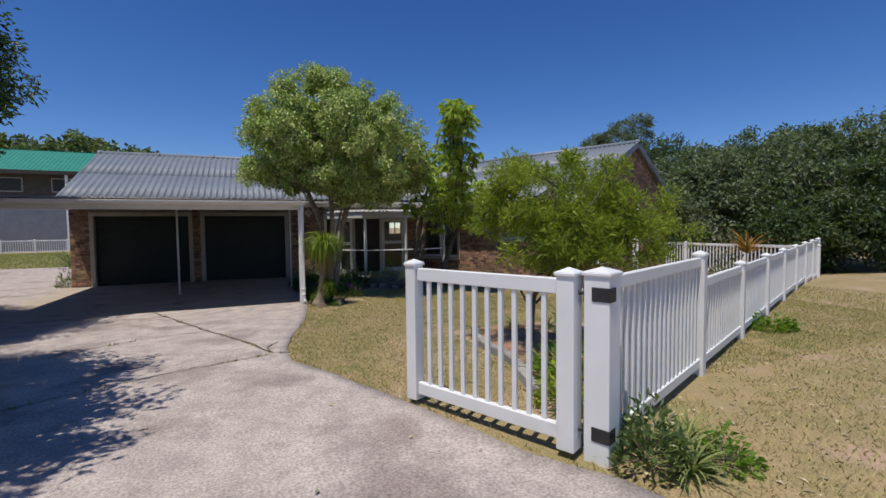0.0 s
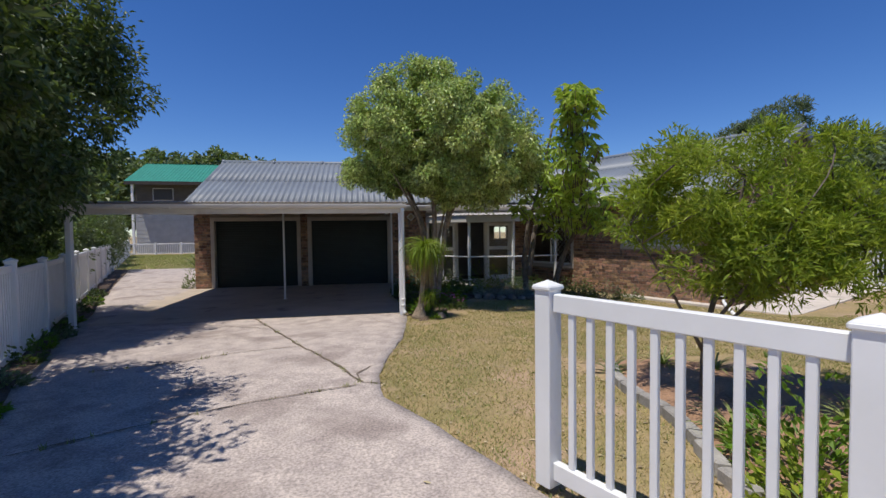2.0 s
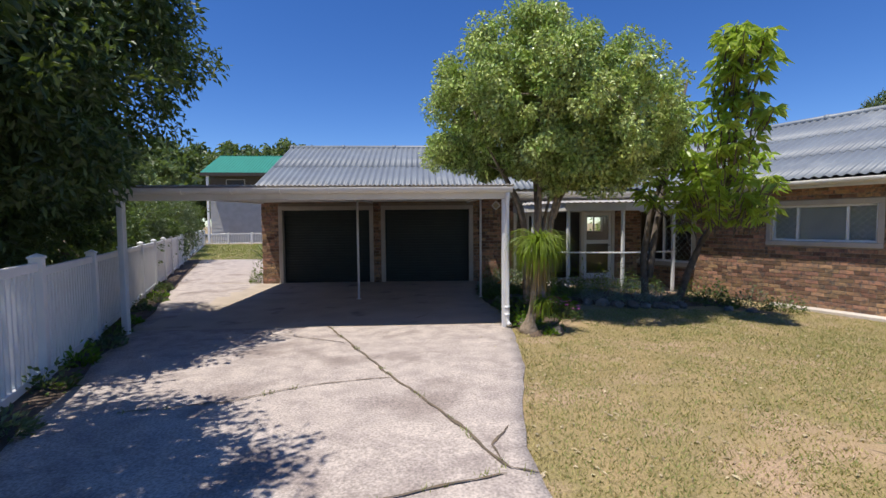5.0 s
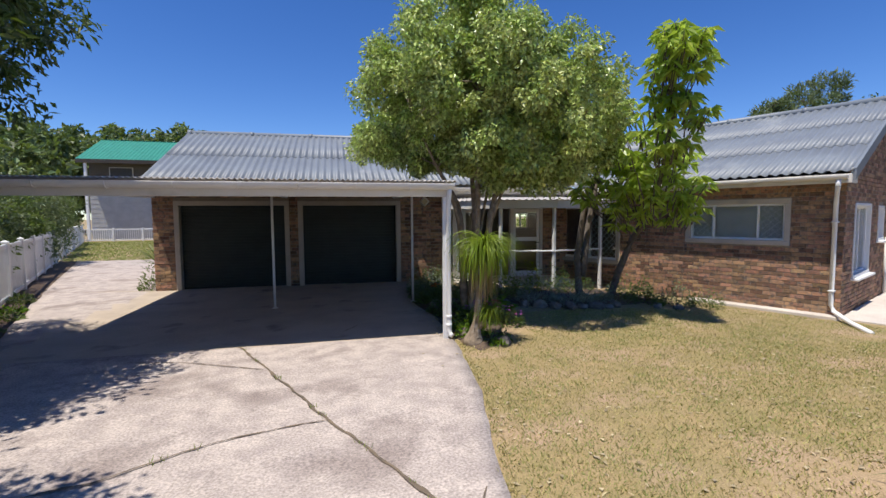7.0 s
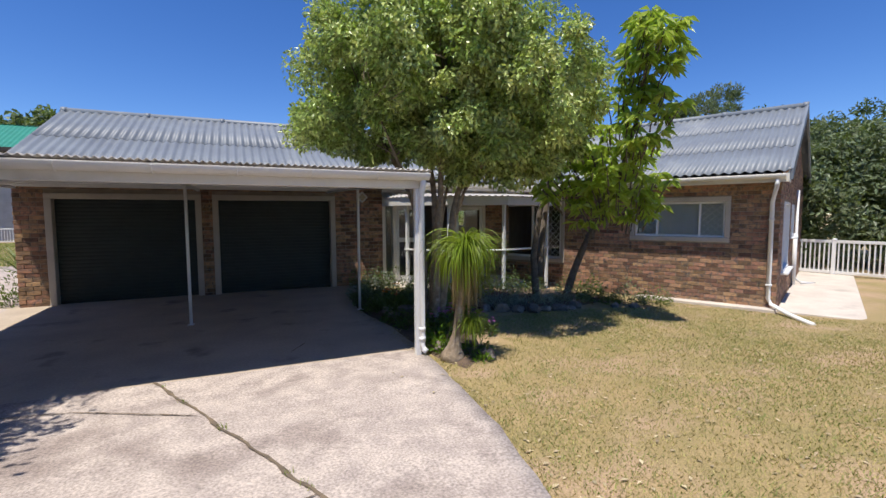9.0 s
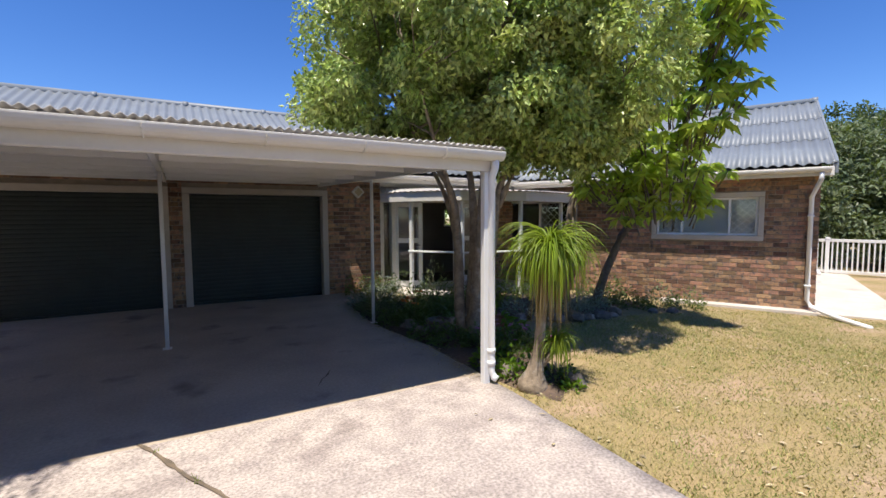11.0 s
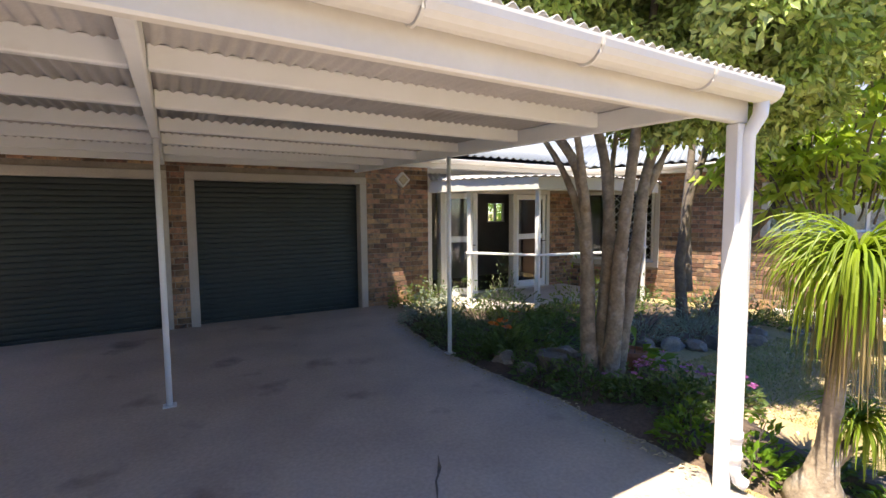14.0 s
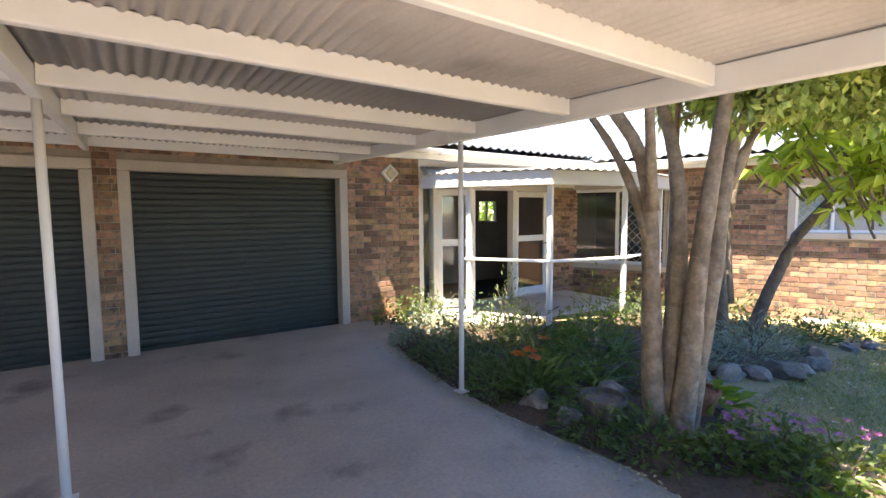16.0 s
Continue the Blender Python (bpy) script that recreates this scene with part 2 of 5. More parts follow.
R = random.Random(7)
WING_ANGLE = 25.0
WING = pose(9.34, 11.32, 0, 0, 0, WING_ANGLE)      # x along the gable wall, y along the window wall
FEN = Vector((0.914, 0.405, 0)).normalized()
FEN_DEG = math.degrees(math.atan2(FEN.y, FEN.x))
LF0, LFD = Vector((-2.86, 7.1, 0)), Vector((-0.385, 0.923, 0)).normalized()   # boundary fence by the drive


def left_fence_x(y):
    return LF0.x + LFD.x * (y - LF0.y) / LFD.y


# ---------- ground ----------
def build_ground():
    xs = [-900, -300, -120, -60, -30] + [-20 + i * 0.8 for i in range(60)] + [30, 40, 60, 120, 300, 900]
    ys = [-900, -300, -100, -40, -15] + [-8 + i * 0.8 for i in range(60)] + [42, 50, 60, 80, 130, 300, 900]
    g = Mesh()
    pts = [(x, y, gz(x, y) - 0.004 + (0.003 * noise.noise((x * 0.6, y * 0.6, 3)) if abs(x) < 30 and abs(y) < 50 else 0)) for y in ys for x in xs]
    n = len(xs)
    g.add(pts, [(j * n + i, j * n + i + 1, (j + 1) * n + i + 1, (j + 1) * n + i) for j in range(len(ys) - 1) for i in range(n - 1)])
    tagged(g.make("ground", M_LAWN, smooth=True), "dry mown lawn with bare sandy patches", "lawn", kind="structure")


RIGHT_EDGE = ((-6, 3.6), (2.3, 2.85), (2.67, 2.72), (2.9, 2.64), (3.1, 2.5), (3.27, 2.38), (3.92, 2.12), (4.71, 1.80), (5.7, 1.36), (6.3, 1.04), (7.06, 1.05), (8.2, 1.30), (8.93, 1.48), (9.98, 1.62), (10.4, 1.68), (11.0, 1.74), (12.4, 1.78), (13.0, 1.72), (13.5, 1.66), (14.0, 1.65), (15.0, 1.72), (15.8, 1.86), (16.4, 2.5), (16.93, 2.95))


def drive_left(y):
    """The left edge of the concrete, off the fence."""
    return left_fence_x(y) + 0.34 + 0.16 * smooth01((y - 10) / 4) + 0.16 * smooth01((y - 17) / 9)


def drive_z(x, y):
    return gz(x, y) + 0.022


def build_drive():
    g = Mesh()
    ys = [-6 + i * 0.24 for i in range(96)] + [16.93]
    nx = 26
    rows = []
    for y in ys:
        l = drive_left(y) + 0.04 * math.sin(y * 3.1) if y > 5 else left_fence_x(5) + 0.34 - (5 - y) * 0.4
        r = lerp_table(RIGHT_EDGE, y) + 0.025 * noise.noise((y * 3, 0, 0)) + 0.012 * noise.noise((y * 11, 4, 0))
        rows.append([(l + (r - l) * i / nx, y) for i in range(nx + 1)])
    for y in [17.2 + 0.3 * k for k in range(32)]:
        l = drive_left(y)
        rows.append([(l + (-4.2 - l) * min(1, i / (nx - 6)), y) for i in range(nx + 1)])
    pts = [(x, y, drive_z(x, y) + 0.006 * noise.noise((x * 1.3, y * 1.3, 0))) for row in rows for x, y in row]
    w = nx + 1
    g.add(pts, [(j * w + i, j * w + i + 1, (j + 1) * w + i + 1, (j + 1) * w + i) for j in range(len(rows) - 1) for i in range(nx)])
    rim = [(x, y, drive_z(x, y) - 0.08) for row in rows for x, y in (row[0], row[-1])]
    o = len(pts)
    g.add(rim, [])
    for j in range(len(rows) - 1):
        g.f += [(j * w + nx, o + 2 * j + 1, o + 2 * j + 3, (j + 1) * w + nx), (j * w, (j + 1) * w, o + 2 * j + 2, o + 2 * j)]
        g.mi += [0, 0]
    g.mi = [1 if 11.2 < g.v[f[0]][1] < 16.95 and g.v[f[0]][0] > -4.3 else 0 for f in g.f]
    drive = tagged(g.make("driveway", [M_CONCRETE, M_SLAB], smooth=True), "worn pinkish concrete driveway with cracks and tyre stains", "driveway", kind="structure")
    # cracks and joints
    lines = [((-1.17, 11.34), (-0.6, 10.05), (0.03, 8.57), (0.55, 7.5), (0.86, 6.68)),
             ((0.05, 8.57), (-0.78, 8.37), (-1.39, 7.95), (-2.2, 7.75)),
             ((0.84, 6.66), (-0.12, 6.33), (-0.66, 6.1), (-1.6, 5.6)),
             ((0.86, 6.68), (1.05, 6.6)), ((0.86, 6.72), (0.80, 7.0), (1.0, 7.3)),
             ((-0.7, 10.2), (-1.7, 10.75), (-2.4, 10.9)),
             ((0.45, 12.2), (0.3, 11.95), (0.22, 11.8)),
             ((2.2, 2.8), (1.6, 2.2), (1.0, 1.6))]
    c = Mesh()
    for ln in lines:
        fine = []
        for a, b in zip(ln, ln[1:]):
            n = max(2, int(math.dist(a, b) / 0.07))
            fine += [(a[0] + (b[0] - a[0]) * k / n, a[1] + (b[1] - a[1]) * k / n) for k in range(n)]
        fine.append(ln[-1])
        half = 0.016 if ln is lines[0] else 0.009
        pts = []
        for k, (x, y) in enumerate(fine):
            x2, y2 = fine[min(k + 1, len(fine) - 1)]
            x1, y1 = fine[max(k - 1, 0)]
            d = Vector((y1 - y2, x2 - x1, 0)).normalized()
            wob = 0.035 * noise.noise((x * 3.1, y * 3.1, 5)) + 0.012 * noise.noise((x * 14, y * 14, 9))
            h = half * (0.5 + abs(1.6 * noise.noise((x * 6, y * 6, 2)))) * (0.3 if k in (0, len(fine) - 1) else 1)
            for s in (-1, 1):
                q = Vector((x, y, 0)) + d * (wob + s * h)
                pts.append((q.x, q.y, drive_z(q.x, q.y) + 0.009))
        c.add(pts, [(2 * i, 2 * i + 1, 2 * i + 3, 2 * i + 2) for i in range(len(fine) - 1)])
    c.make("crack", M_CRACK, drive)
    strip = Mesh()
    sy = [5.2 + 0.5 * k for k in range(44)]
    strip.add([(left_fence_x(y) + o + 0.03 * noise.noise((y, o, 2)), y, gz(left_fence_x(y), y) + 0.012 + 0.012 * q) for y in sy for o, q in ((-0.1, 0), (0.14, 1), (drive_left(y) - left_fence_x(y) + 0.02, 0))],
              [(3 * i + k, 3 * i + k + 1, 3 * i + k + 4, 3 * i + k + 3) for i in range(len(sy) - 1) for k in (0, 1)])
    tagged(strip.make("fence_soil", M_SOIL, smooth=True), "narrow dark soil strip between fence and concrete", "soil", kind="structure")
    tufts = Mesh()
    for ln in lines[:4]:
        for a, b in zip(ln, ln[1:]):
            for _ in range(int(math.dist(a, b) * 7)):
                s = R.random()
                x, y = a[0] + (b[0] - a[0]) * s, a[1] + (b[1] - a[1]) * s
                if noise.noise((x * 2, y * 2, 0)) > 0.0:
                    for _ in range(6):
                        blade(tufts, x + R.uniform(-.03, .03), y + R.uniform(-.03, .03), drive_z(x, y), R.uniform(.02, .05), 0.006)
    tagged(tufts.make("weed_tufts", L_GRASSG), "small green weeds growing in the driveway cracks", "weeds", kind="stuff")


def blade(g, x, y, z, h, w, lean=0.5):
    a, b = R.uniform(0, 6.283), R.uniform(0, 6.283)
    dx, dy = w * math.cos(a), w * math.sin(a)
    l = h * lean
    g.add([(x - dx, y - dy, z - 0.01), (x + dx, y + dy, z - 0.01), (x + l * math.cos(b), y + l * math.sin(b), z + h)], [(0, 1, 2)])


build_ground()
build_drive()


# ---------- fences and gate ----------
def picket_panel(parent, p0, p1, z0, z1, step=0.125, rail=0.09):
    """Two rails and the pickets between two points."""
    p0, p1 = Vector(p0), Vector(p1)
    d = p1 - p0
    n = d.length
    m = Matrix.Translation((p0.x, p0.y, 0)) @ Matrix.Rotation(math.atan2(d.y, d.x), 4, "Z")
    sl = (gz(p1.x, p1.y) - gz(p0.x, p0.y)) / n
    for za, zb in ((z0, z0 + rail), (z1 - rail, z1)):
        Mesh().box(0, -0.025, za, n, 0.025, zb, m, 0.006).make("rail", M_WHITE, parent)
    k = max(1, round(n / step))
    shared = None
    for i in range(1, k):
        x = n * i / k
        if shared is None:
            ob = Mesh().box(-0.019, -0.015, z0 + rail - 0.01, 0.019, 0.015, z1 - rail + 0.01, None, 0.004).make("picket", M_WHITE, parent)
            shared = ob.data
        else:
            ob = new("picket", shared)
            ob.parent = parent
        ob.matrix_basis = m @ pose(x, 0, 0)


def fence_post(parent, p, z0, z1, half=0.06, deg=FEN_DEG):
    m = pose(p[0], p[1], 0, 0, 0, deg)
    g = Mesh().box(-half, -half, z0, half, half, z1 - 0.035, m, 0.005)
    g.box(-half - 0.012, -half - 0.012, z1 - 0.045, half + 0.012, half + 0.012, z1 - 0.02, m, 0.006)
    t = half + 0.008
    g.add([m @ Vector(q) for q in ((-t, -t, z1 - 0.02), (t, -t, z1 - 0.02), (t, t, z1 - 0.02), (-t, t, z1 - 0.02), (0, 0, z1 + 0.012))], [(0, 1, 4), (1, 2, 4), (2, 3, 4), (3, 0, 4)])
    g.make("post", M_WHITE, parent)


def build_fences():
    A = Vector((2.74, 3.13, 0))
    # street fence
    f = empty("street_fence", pose(0, 0, 0), label="white painted picket fence with square capped posts along the lawn", category="fence")
    f.matrix_basis = Matrix.Identity(4)
    us = [0.0, 2.28] + [2.28 + 1.96 * i for i in range(1, 8)]
    pts = [A + FEN * u for u in us]
    for i, p in enumerate(pts):
        zt = 1.37 if i < 2 else 1.15
        fence_post(f, p, gz(p.x, p.y) - 0.05, zt, 0.085 if i == 0 else 0.055)
        if i:
            q = pts[i - 1]
            top = 1.31 if i == 1 else 1.09
            picket_panel(f, q + FEN * 0.06, p - FEN * 0.05, gz(p.x, p.y) + 0.08, top, 0.112)
    # return fence by the house
    f2 = empty("return_fence", label="white picket fence closing the side yard", category="fence")
    a, b = Vector((17.0, 9.4, 0)), WING @ Vector((8.2, 1.2, 0))
    b.z = 0
    n = 3
    for i in range(n + 1):
        p = a.lerp(b, i / n)
        fence_post(f2, p, gz(p.x, p.y) - 0.05, 0.95, 0.05, 110)
        if i:
            q = a.lerp(b, (i - 1) / n)
            picket_panel(f2, q, p, gz(p.x, p.y) + 0.06, 0.9, 0.12)
    # boundary fence beside the drive
    f3 = empty("boundary_fence", label="white painted picket fence along the driveway edge", category="fence")
    ps = [LF0 + LFD * (s * 2.05 - 6.4) for s in range(24)]
    for i, p in enumerate(ps):
        fence_post(f3, p, gz(p.x, p.y) - 0.05, gz(p.x, p.y) + 1.32, 0.055, FEN_DEG)
        if i:
            q = ps[i - 1]
            picket_panel(f3, q + LFD * 0.055, p - LFD * 0.055, gz(p.x, p.y) + 0.07, gz(p.x, p.y) + 1.24, 0.105)
    # far fence behind the garage
    f4 = empty("rear_fence", label="white picket fence across the rear grass", category="fence")
    a = ps[-1]
    for i in range(5):
        p = a + Vector((1.95 * i, 0.25 * i, 0))
        fence_post(f4, p, -0.05, 1.05, 0.06, 0)
        if i:
            q = a + Vector((1.95 * (i - 1), 0.25 * (i - 1), 0))
            picket_panel(f4, q, p, 0.07, 0.98, 0.14)
    # gate, standing open
    gate = empty("gate", label="white painted picket gate standing open on black iron hinges", category="gate")
    r, l = Vector((2.58, 3.26, 0)), Vector((1.955, 4.54, 0))
    d = (l - r).normalized()
    deg = math.degrees(math.atan2(d.y, d.x))
    for p, w in ((r, 0.062), (l, 0.055)):
        fence_post(gate, p, 0.165, 1.365, w, deg)
    picket_panel(gate, r + d * 0.06, l - d * 0.055, 0.215, 1.30, 0.118, 0.105)
    for z in (0.31, 1.21):
        h = Mesh()
        mid = (r + A) / 2
        hd = (A - r).normalized()
        m = Matrix.Translation((mid.x, mid.y, z)) @ Matrix.Rotation(math.atan2(hd.y, hd.x), 4, "Z")
        h.tube([m @ Vector((0, -0.012, -0.06)), m @ Vector((0, -0.012, 0.06))], 0.014, 8)
        h.box(-0.06, -0.02, -0.012, 0.06, -0.008, 0.012, m, 0.003)
        h.make("hinge", M_IRON, gate)
        s = Mesh()
        mm = pose(A.x, A.y, z, 0, 0, FEN_DEG)
        s.box(-0.091, -0.09, -0.045, -0.086, 0.03, 0.045, mm, 0.002)
        s.box(-0.09, -0.0925, -0.045, 0.0, -0.0865, 0.045, mm, 0.002)
        for bx, bz in ((-0.03, 0.028), (-0.06, -0.028), (-0.03, -0.028), (-0.06, 0.028)):
            s.tube([mm @ Vector((bx, -0.098, bz)), mm @ Vector((bx, -0.09, bz))], 0.008, 6)
        s.make("strap", M_IRON, gate)


build_fences()


# ---------- house ----------
def corrugated(g, m, width, depth, rows=3, pitch=0.177, amp=0.02, per=8, lap=0.009, thick=0.007, sag=0.0015):
    """Wavy sheets in the frame m: waves along x, slope along y; rows of sheets lap over one another."""
    n = int(width / pitch * per)
    for r in range(rows):
        y0, y1 = depth * r / rows - (0.0 if r == 0 else 0.12), depth * (r + 1) / rows
        dz0, dz1 = lap, 0.0
        base, pts = 0, []
        for y, dz in ((y0, dz0), (y1, dz1)):
            for t in (0, thick):
                pts += [m @ Vector((width * i / n, y, dz + t + amp * math.cos(2 * math.pi * i / per) + sag * noise.noise((i * 0.05, r, 1)))) for i in range(n + 1)]
        w = n + 1
        fs = []
        for i in range(n):
            fs += [(w + i, w + i + 1, 3 * w + i + 1, 3 * w + i), (i, 2 * w + i, 2 * w + i + 1, i + 1), (i, i + 1, w + i + 1, w + i), (2 * w + i, 3 * w + i, 3 * w + i + 1, 2 * w + i + 1)]
        g.add(pts, fs)


def brick_wall(parent, m, length, height, openings, near=None, t=0.1, z0=0.0, gable=None, seed=1):
    """Bricks proud of a mortar wall in the frame m: x along, z up, the face at y = 0 towards -y."""
    rr = random.Random(seed)
    bl, bh, j = 0.222, 0.073, 0.011
    singles, rest = [], Mesh()
    rows = int((height if not gable else gable[1]) / (bh + j)) + 1
    for r in range(rows):
        z = z0 + r * (bh + j)
        x = -(bl + j) * 0.5 if r % 2 else 0.0
        while x < length:
            a, b = max(x, 0.0), min(x + bl, length)
            x += bl + j
            top = z + bh
            if gable:
                lim = max(0.0, top - height) / (gable[1] - height) * gable[0]
                if top > height:
                    a, b = max(a, lim), min(b, length - lim)
            elif top > z0 + height:
                continue
            if b - a < 0.04:
                continue
            pieces = [(a, b)]
            for ox0, oz0, ox1, oz1 in openings:
                if top > oz0 and z < oz1:
                    pieces = [q for s, e in pieces for q in ((s, min(e, ox0)), (max(s, ox1), e)) if q[1] - q[0] > 0.03]
            for s, e in pieces:
                d = rr.uniform(0.007, 0.014)
                if near and e - s > bl - 0.003 and near[0] < (s + e) / 2 < near[1] and near[2] < z < near[3] and len(singles) < 300:
                    singles.append((s, z, d))
                else:
                    rest.box(s, -d, z, e, 0.02, top, m, 0.004)
    # the mortar body, cut round the openings
    body = Mesh()
    xs = sorted({0.0, length, *[q for o in openings for q in (max(0, o[0]), min(length, o[2]))]})
    for a, b in zip(xs, xs[1:]):
        cuts = sorted((o[1], o[3]) for o in openings if o[0] < (a + b) / 2 < o[2])
        z = z0 - 0.15
        for c0, c1 in cuts:
            if c0 > z + 0.001:
                body.box(a, 0.0, z, b, 0.22, c0, m)
            z = c1
        if z0 + height > z:
            body.box(a, 0.0, z, b, 0.22, z0 + height, m)
    if gable:
        gx, gzt = gable
        p = [(0, 0, height), (length, 0, height), (gx, 0, gzt), (0, 0.22, height), (length, 0.22, height), (gx, 0.22, gzt)]
        body.add([m @ Vector(q) for q in p], [(0, 1, 2), (5, 4, 3), (0, 3, 4, 1), (1, 4, 5, 2), (2, 5, 3, 0)])
    w = body.make("wall_core", M_MORTAR, parent)
    if rest.v:
        tagged(rest.make("bricks", M_BRICK, parent), kind="stuff")
    if singles:
        me = Mesh().box(0, 0, 0, bl, 0.03, bh, None, 0.004).make("brick", M_BRICK, parent)
        for i, (s, z, d) in enumerate(singles):
            ob = me if i == 0 else new("brick", me.data)
            ob.parent = parent
            ob.matrix_basis = m @ pose(s, -d, z, rr.uniform(-.3, .3), 0, rr.uniform(-.4, .4))
    return w


def frame_parts(parent, m, x0, z0, x1, z1, w=0.12, out=0.03, deep=0.2, mat=None, sill=False, name="surround"):
    """A plaster or timber surround round an opening."""
    g = Mesh()
    mat = mat or M_PLASTER
    g.box(x0, -out, z1 - w, x1, deep, z1, m, 0.008)
    g.box(x0, -out, z0 + (w if sill else 0), x0 + w, deep, z1 - w, m, 0.008)
    g.box(x1 - w, -out, z0 + (w if sill else 0), x1, deep, z1 - w, m, 0.008)
    if sill:
        g.box(x0, -out - 0.015, z0, x1, deep, z0 + w, m, 0.008)
    return g.make(name, mat, parent)


def garage_door(parent, m, x0, x1, z1):
    """A ribbed roller door with rounded slats, a bottom bar and a lock."""
    door = new("roller_door")
    door.parent = parent
    door.matrix_basis = m @ pose(x0, 0.16, 0)
    door["label"] = "dark green-black ribbed steel roller garage door, closed"
    w = x1 - x0
    n = 28
    h = z1 / n
    prof = [(0.0, 0.0), (-0.007, 0.12), (-0.009, 0.3), (-0.009, 0.62), (-0.006, 0.8), (0.002, 0.88), (0.002, 1.0)]
    s = Mesh()
    pts = [(x, py, pz * h) for x in (0, w) for py, pz in prof]
    k = len(prof)
    s.add(pts, [(i, k + i, k + i + 1, i + 1) for i in range(k - 1)])
    slat = s.make("slat", M_DOOR, door)
    for i in range(n):
        ob = slat if i == 0 else new("slat", slat.data)
        ob.parent = door
        ob.matrix_basis = pose(0, 0, i * h)
    Mesh().box(0, -0.025, 0, w, 0.02, 0.06, None, 0.008).make("bottom_bar", M_DOOR, door)
    Mesh().tube([(w / 2, -0.03, 0.98), (w / 2, -0.01, 0.98)], 0.018, 10).make("lock", M_IRON, door)
    Mesh().box(-0.2, 0.03, -0.02, w + 0.2, 0.05, z1 + 0.1).make("backing", M_DARK, door)


def window_unit(parent, m, x0, z0, x1, z1, splits, bar=0.045, glass=None, y=0.07, rails=(), lattice=None):
    """A painted window frame with mullions, panes and optional diamond burglar bars."""
    win = new("window")
    win.parent = parent
    g = Mesh()
    g.box(x0, y - 0.03, z1 - bar, x1, y + 0.04, z1, m, 0.005)
    g.box(x0, y - 0.03, z0, x1, y + 0.04, z0 + bar, m, 0.005)
    xs = [x0, *splits, x1]
    for i, x in enumerate(xs):
        a = x if i == 0 else (x - bar if i == len(xs) - 1 else x - bar / 2)
        g.box(a, y - 0.03, z0 + bar, a + bar, y + 0.04, z1 - bar, m, 0.005)
    for z in rails:
        g.box(x0 + bar, y - 0.025, z - bar / 2, x1 - bar, y + 0.035, z + bar / 2, m, 0.005)
    g.make("frame", M_WHITE, win)
    for a, b in zip(xs, xs[1:]):
        p = Mesh().box(a + bar / 2, y, z0 + bar / 2, b - bar / 2, y + 0.005, z1 - bar / 2, m)
        ob = p.make("pane", glass or M_GLASS, win)
        ob.visible_shadow = False
    if lattice:
        lat = Mesh()
        for a, b in lattice:
            n = max(2, round((b - a) / 0.17))
            st = (b - a) / n
            hh = z1 - z0 - 2 * bar
            for i in range(n):
                for k in range(max(1, round(hh / st / 1.0))):
                    zz0, zz1 = z0 + bar + hh * k / round(hh / st), z0 + bar + hh * (k + 1) / round(hh / st)
                    xa, xb = a + st * i, a + st * (i + 1)
                    for p, q in (((xa, zz0), (xb, zz1)), ((xa, zz1), (xb, zz0))):
                        lat.tube([m @ Vector((p[0], y + 0.03, p[1])), m @ Vector((q[0], y + 0.03, q[1]))], 0.0055, 4, cap=False)
        lat.make("burglar_bars", M_WHITE, win)
    return win


def gutter(g, m, length, r=0.065, z=0.0, gap=0.8):
    """A half-round gutter along x in the frame m, its back at y = 0, with brackets."""
    n = 9
    sec = [(-r + r * math.cos(math.pi + math.pi * i / n) , r * math.sin(math.pi + math.pi * i / n)) for i in range(n + 1)]
    sec = [(-2 * r, 0.012)] + sec + [(0, 0.012)]
    inner = [(y * 0.92 - r * 0.08, zz * 0.92 + 0.004) for y, zz in reversed(sec)]
    ring = sec + inner
    k = len(ring)
    g.add([m @ Vector((x, y, z + zz)) for x in (0, length) for y, zz in ring], [(i, (i + 1) % k, k + (i + 1) % k, k + i) for i in range(k)])
    for x in (0.0, length):
        g.add([m @ Vector((x, y, z + zz)) for y, zz in sec], [tuple(range(len(sec)))])
    x = 0.3
    while x < length - 0.1:
        g.tube([m @ Vector((x, y * 1.04, z + zz * 1.06)) for y, zz in sec[1:-1]], 0.009, 5)
        x += gap


